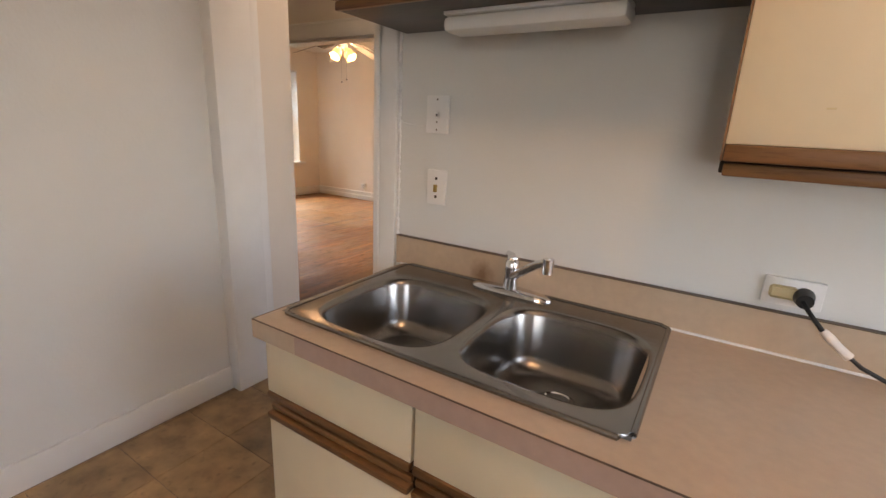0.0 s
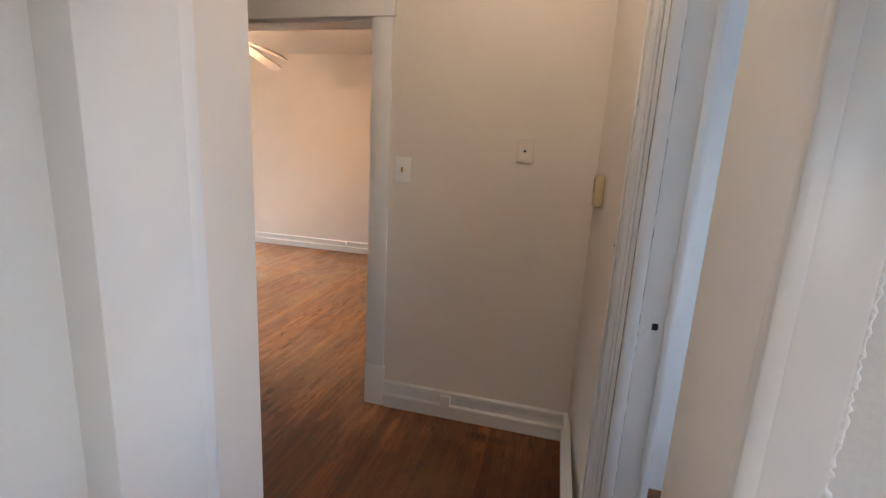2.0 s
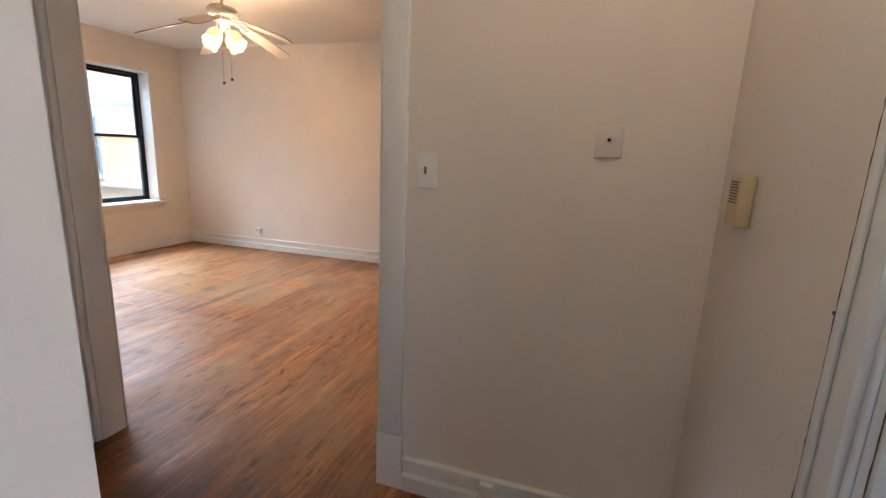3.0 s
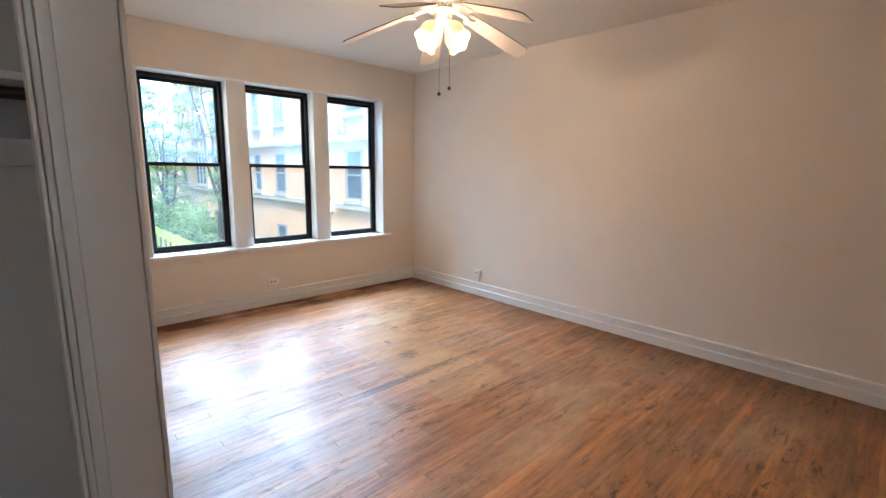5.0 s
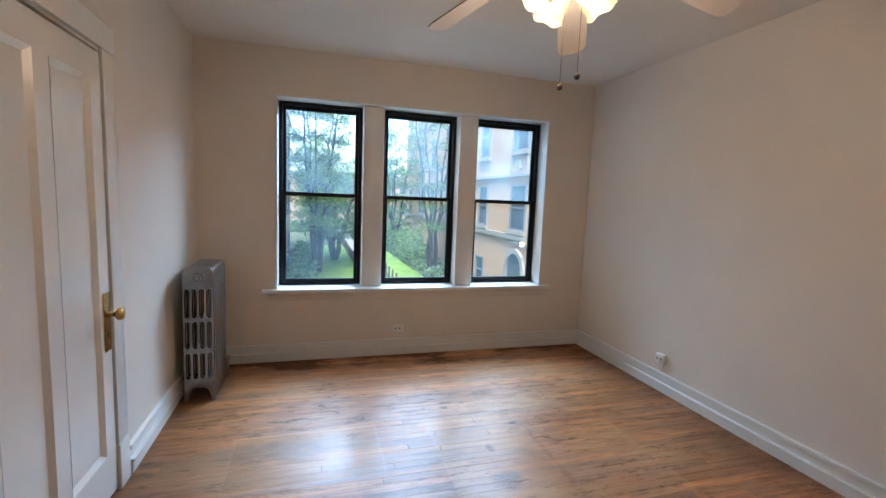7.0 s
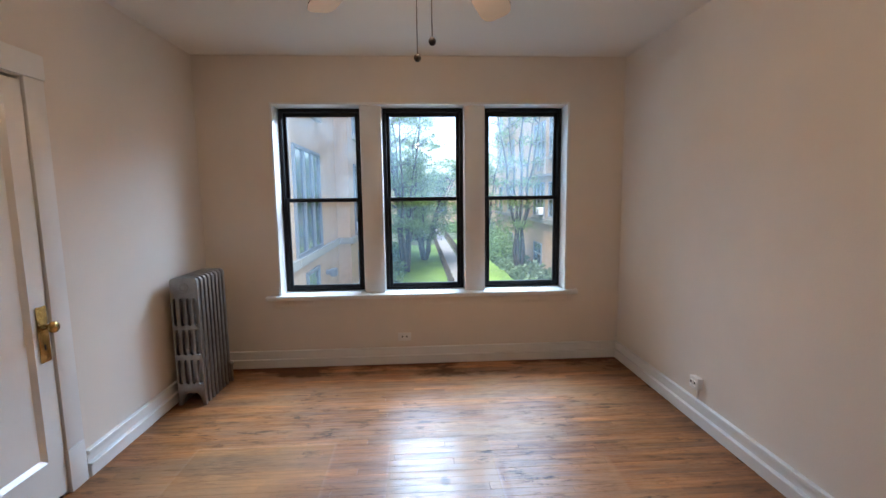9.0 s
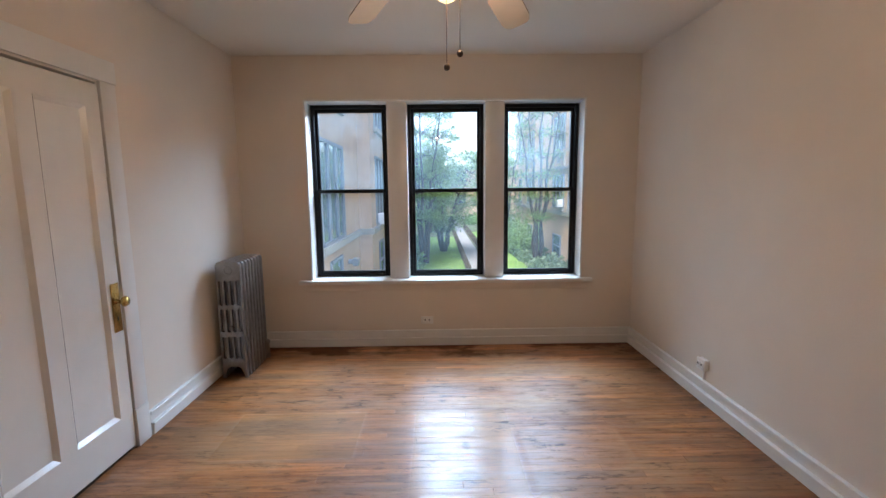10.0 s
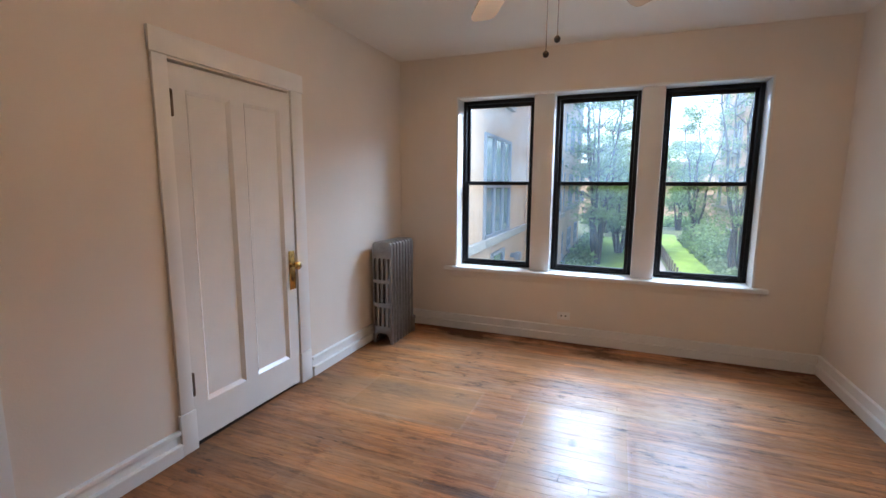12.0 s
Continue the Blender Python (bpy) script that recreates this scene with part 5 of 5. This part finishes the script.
# far end of the courtyard
fb = thing("far_building", "pale buff building beyond the courtyard end", "building")
boxes("wall", M_BRICK, [(-75, -66, -12, 30, GZ, 4.2)], fb)
boxes("cornice", M_STONE, [(-75.2, -65.7, -12.2, 30.2, 4.0, 4.4)], fb)
for k in range(9):
    for z in (-0.9, 1.9):
        boxes("window", M_WINFAR, [(-66.06, -65.98, -9 + 4.2 * k, -7.4 + 4.2 * k, z, z + 1.7)], fb)


def tree(x, y, h, seed, stems, spread, crown_r, leaves, leaf=0.10):
    t = thing("tree", "slender multi-stemmed leafy tree on the courtyard lawn", "tree", "courtyard trees")
    r = random.Random(seed)
    bm = bmesh.new()
    tips = []
    for s in range(stems):
        a = 2 * math.pi * s / stems + r.uniform(-0.5, 0.5)
        p = Vector((x + 0.12 * math.cos(a), y + 0.12 * math.sin(a), GZ))
        pts, rad = [p.copy()], [0.085]
        lean = Vector((math.cos(a), math.sin(a), 0)) * spread
        nseg = 9
        for k in range(1, nseg + 1):
            f = k / nseg
            q = p + Vector((0, 0, h * f * r.uniform(0.96, 1.0))) + lean * (f ** 1.4) * h * 0.5 + Vector((r.uniform(-0.12, 0.12), r.uniform(-0.12, 0.12), 0))
            pts.append(q)
            rad.append(0.085 * (1 - f) + 0.012)
            if f > 0.2:
                for _ in range(3):
                    b = r.uniform(0, 6.28)
                    ln = crown_r * r.uniform(0.5, 1.0) * (1.15 - 0.5 * f)
                    e = q + Vector((math.cos(b) * ln, math.sin(b) * ln, ln * r.uniform(0.25, 0.75)))
                    mid_p = (q + e) / 2 + Vector((0, 0, 0.1))
                    tube(bm, [q, mid_p, e], [0.022, 0.014, 0.006], 5)
                    tips += [mid_p, e, e, q.lerp(e, 0.75)]
        tube(bm, pts, rad, 8)
        tips.append(pts[-1])
    part("trunk", bm, M_BARK, t, smooth=60)
    verts, faces = [], []
    for k in range(leaves):
        c = r.choice(tips)
        g = abs(r.gauss(0, 0.38))
        u = Vector((r.gauss(0, 1), r.gauss(0, 1), r.gauss(0, 0.8))).normalized()
        p = c + u * g
        d = Vector((r.gauss(0, 1), r.gauss(0, 1), r.gauss(-0.4, 0.6))).normalized()
        w = d.orthogonal().normalized()
        s = leaf * r.uniform(0.6, 1.3)
        i = len(verts)
        verts += [tuple(p - d * s), tuple(p + w * s * 0.5), tuple(p + d * s), tuple(p - w * s * 0.5)]
        faces.append((i, i + 1, i + 2, i + 3))
    me = bpy.data.meshes.new("crown")
    me.from_pydata(verts, [], faces)
    me.materials.append(M_LEAF)
    c = new("crown", me)
    c.parent = t


tree(-25.7, 4.6, 9.6, 3, 7, 0.22, 1.4, 21000, 0.048)
tree(-25.2, 10.3, 9.6, 7, 5, 0.24, 1.1, 6500, 0.045)
tree(-30.0, 5.6, 5.4, 11, 7, 0.85, 1.9, 22000, 0.05)
tree(-34.0, 9.9, 8.0, 13, 4, 0.28, 1.3, 10000, 0.06)
tree(-42.0, 4.6, 8.0, 17, 4, 0.40, 1.7, 13000, 0.08)
tree(-47.0, 10.4, 7.0, 19, 4, 0.34, 1.7, 10000, 0.09)
tree(-58.0, 5.2, 6.0, 23, 5, 0.45, 2.4, 12000, 0.12)


def low_plants(name, label, cat, x0, x1, y0, y1, hgt, count, leaf, material, seed):
    r = random.Random(seed)
    verts, faces = [], []
    for k in range(count):
        x, y = r.uniform(x0, x1), r.uniform(y0, y1)
        lump = 0.55 + 0.45 * math.sin(x * 2.1) * math.cos(y * 3.7)
        z = GZ + r.random() ** 1.5 * hgt * (0.4 + 0.6 * lump)
        d = Vector((r.gauss(0, 1), r.gauss(0, 1), r.gauss(0.5, 0.4))).normalized()
        w = d.orthogonal().normalized()
        s = leaf * r.uniform(0.6, 1.3)
        p = Vector((x, y, z))
        i = len(verts)
        verts += [tuple(p - d * s * 0.4), tuple(p + w * s * 0.45 + d * s * 0.4), tuple(p + d * s * 1.2), tuple(p - w * s * 0.45 + d * s * 0.4)]
        faces.append((i, i + 1, i + 2, i + 3))
    me = bpy.data.meshes.new(name)
    me.from_pydata(verts, [], faces)
    me.materials.append(material)
    tagged(new(name, me), label, cat, kind="stuff")


low_plants("hosta_bed", "pale green hosta bed along the brick wing", "plants", -38, -15, 9.5, 11.25, 0.65, 5200, 0.2, M_HOSTA, 5)
low_plants("hosta_bed", "leafy planting bed along the brick wing", "plants", -36, -14, 3.35, 4.5, 0.7, 3000, 0.2, M_LEAF, 6)
low_plants("shrubs", "green shrubs between lawn and brick wing", "shrub", -36, -27.0, 9.4, 11.0, 2.2, 6500, 0.10, M_LEAF, 8)
low_plants("shrubs", "green hedge at the courtyard end", "shrub", -52, -50, 2.0, 6.3, 1.3, 2600, 0.14, M_LEAF, 9)
low_plants("shrubs", "green hedge at the courtyard end", "shrub", -52, -50, 8.2, 13, 1.3, 2600, 0.14, M_LEAF, 10)

# ---- floor pieces last ----
PW, GAP = 0.0572, 0.0005


def plank_mesh():
    bm = bmesh.new()
    w, c = PW / 2 - GAP / 2, 0.0004
    pr = ((-w, -0.018), (-w, -c), (-w + c, 0.0), (w - c, 0.0), (w, -c), (w, -0.018))
    a = [bm.verts.new((x, 0, z)) for x, z in pr]
    b = [bm.verts.new((x, 1, z)) for x, z in pr]
    for k in range(5):
        bm.faces.new((a[k], a[k + 1], b[k + 1], b[k]))
    bm.faces.new(a)
    bm.faces.new(b[::-1])
    bmesh.ops.recalc_face_normals(bm, faces=bm.faces)
    me = bpy.data.meshes.new("plank")
    bm.to_mesh(me)
    bm.free()
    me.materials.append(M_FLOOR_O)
    return me


PLANK = plank_mesh()
floor_ob = bpy.data.objects["floor"]
rp = random.Random(21)
far_v, far_f = [], []
single = 0
x = WX + PW / 2
while x < -0.62:
    spans = [(SY if x < -3.72 else 2.092, NY)]
    if x < -3.72 and x > -4.445:
        spans.append((2.335, 3.335))
    if -3.72 <= x < -2.41:
        spans = [(2.335, NY)]
    if x > -2.12:
        spans = [(2.092, NY)]
    if -2.41 <= x <= -2.12:
        spans = [(2.338, NY)]
    for y0, y1 in spans:
        y = y0 - rp.uniform(0, 0.9)
        while y < y1:
            ln = rp.uniform(0.75, 2.3)
            a, b = max(y, y0) + 0.0006, min(y + ln, y1) - 0.0006
            y += ln
            if b - a < 0.05:
                continue
            zj = rp.uniform(-0.0003, 0.0001)
            tilt = rp.gauss(0, 0.0032)      # old strips cup and tip a little
            if -6.3 < x < -2.2 and single < 300:
                ob = new("plank", PLANK)
                ob.parent = floor_ob
                ob.location, ob.scale = (x, a, zj), (1, b - a, 1)
                ob.rotation_euler.y = tilt
                single += 1
            else:
                w = PW / 2 - GAP / 2
                i = len(far_v)
                zl, zr = zj + w * tilt, zj - w * tilt
                far_v += [(x - w, a, -0.018), (x - w, b, -0.018), (x - w, a, zl), (x - w, b, zl), (x + w, a, zr), (x + w, b, zr), (x + w, a, -0.018), (x + w, b, -0.018)]
                far_f += [(i, i + 1, i + 3, i + 2), (i + 2, i + 3, i + 5, i + 4), (i + 4, i + 5, i + 7, i + 6), (i, i + 2, i + 4, i + 6), (i + 1, i + 7, i + 5, i + 3)]
    x += PW
me = bpy.data.meshes.new("plank_rest")
me.from_pydata(far_v, [], far_f)
me.materials.append(M_FLOOR_I)
rest = tagged(new("plank_rest", me), kind="stuff")
rest.parent = floor_ob

bm = bmesh.new()
box(bm, -0.1515, 0.1515, -0.1515, 0.1515, -0.004, 0.0, bevel=0.0012, seg=1)
bmesh.ops.recalc_face_normals(bm, faces=bm.faces)
TILE = bpy.data.meshes.new("tile")
bm.to_mesh(TILE)
bm.free()
TILE.materials.append(M_TILE)
kf = bpy.data.objects["floor_kitchen"]
for i in range(13):
    for j in range(12):
        cx, cy = -2.012 + 0.305 * i, 1.797 - 0.305 * j
        if cx > 1.6 or cy < -1.6:
            continue
        ob = new("tile", TILE)
        ob.parent = kf
        ob.location = (cx, cy, 0)
tagged(boxes("tile_strip", M_TILE, [(-2.12, -1.22, 1.951, 2.060, -0.004, 0.0), (-2.178, -2.166, -1.70, 1.905, -0.004, 0.0)], kf))
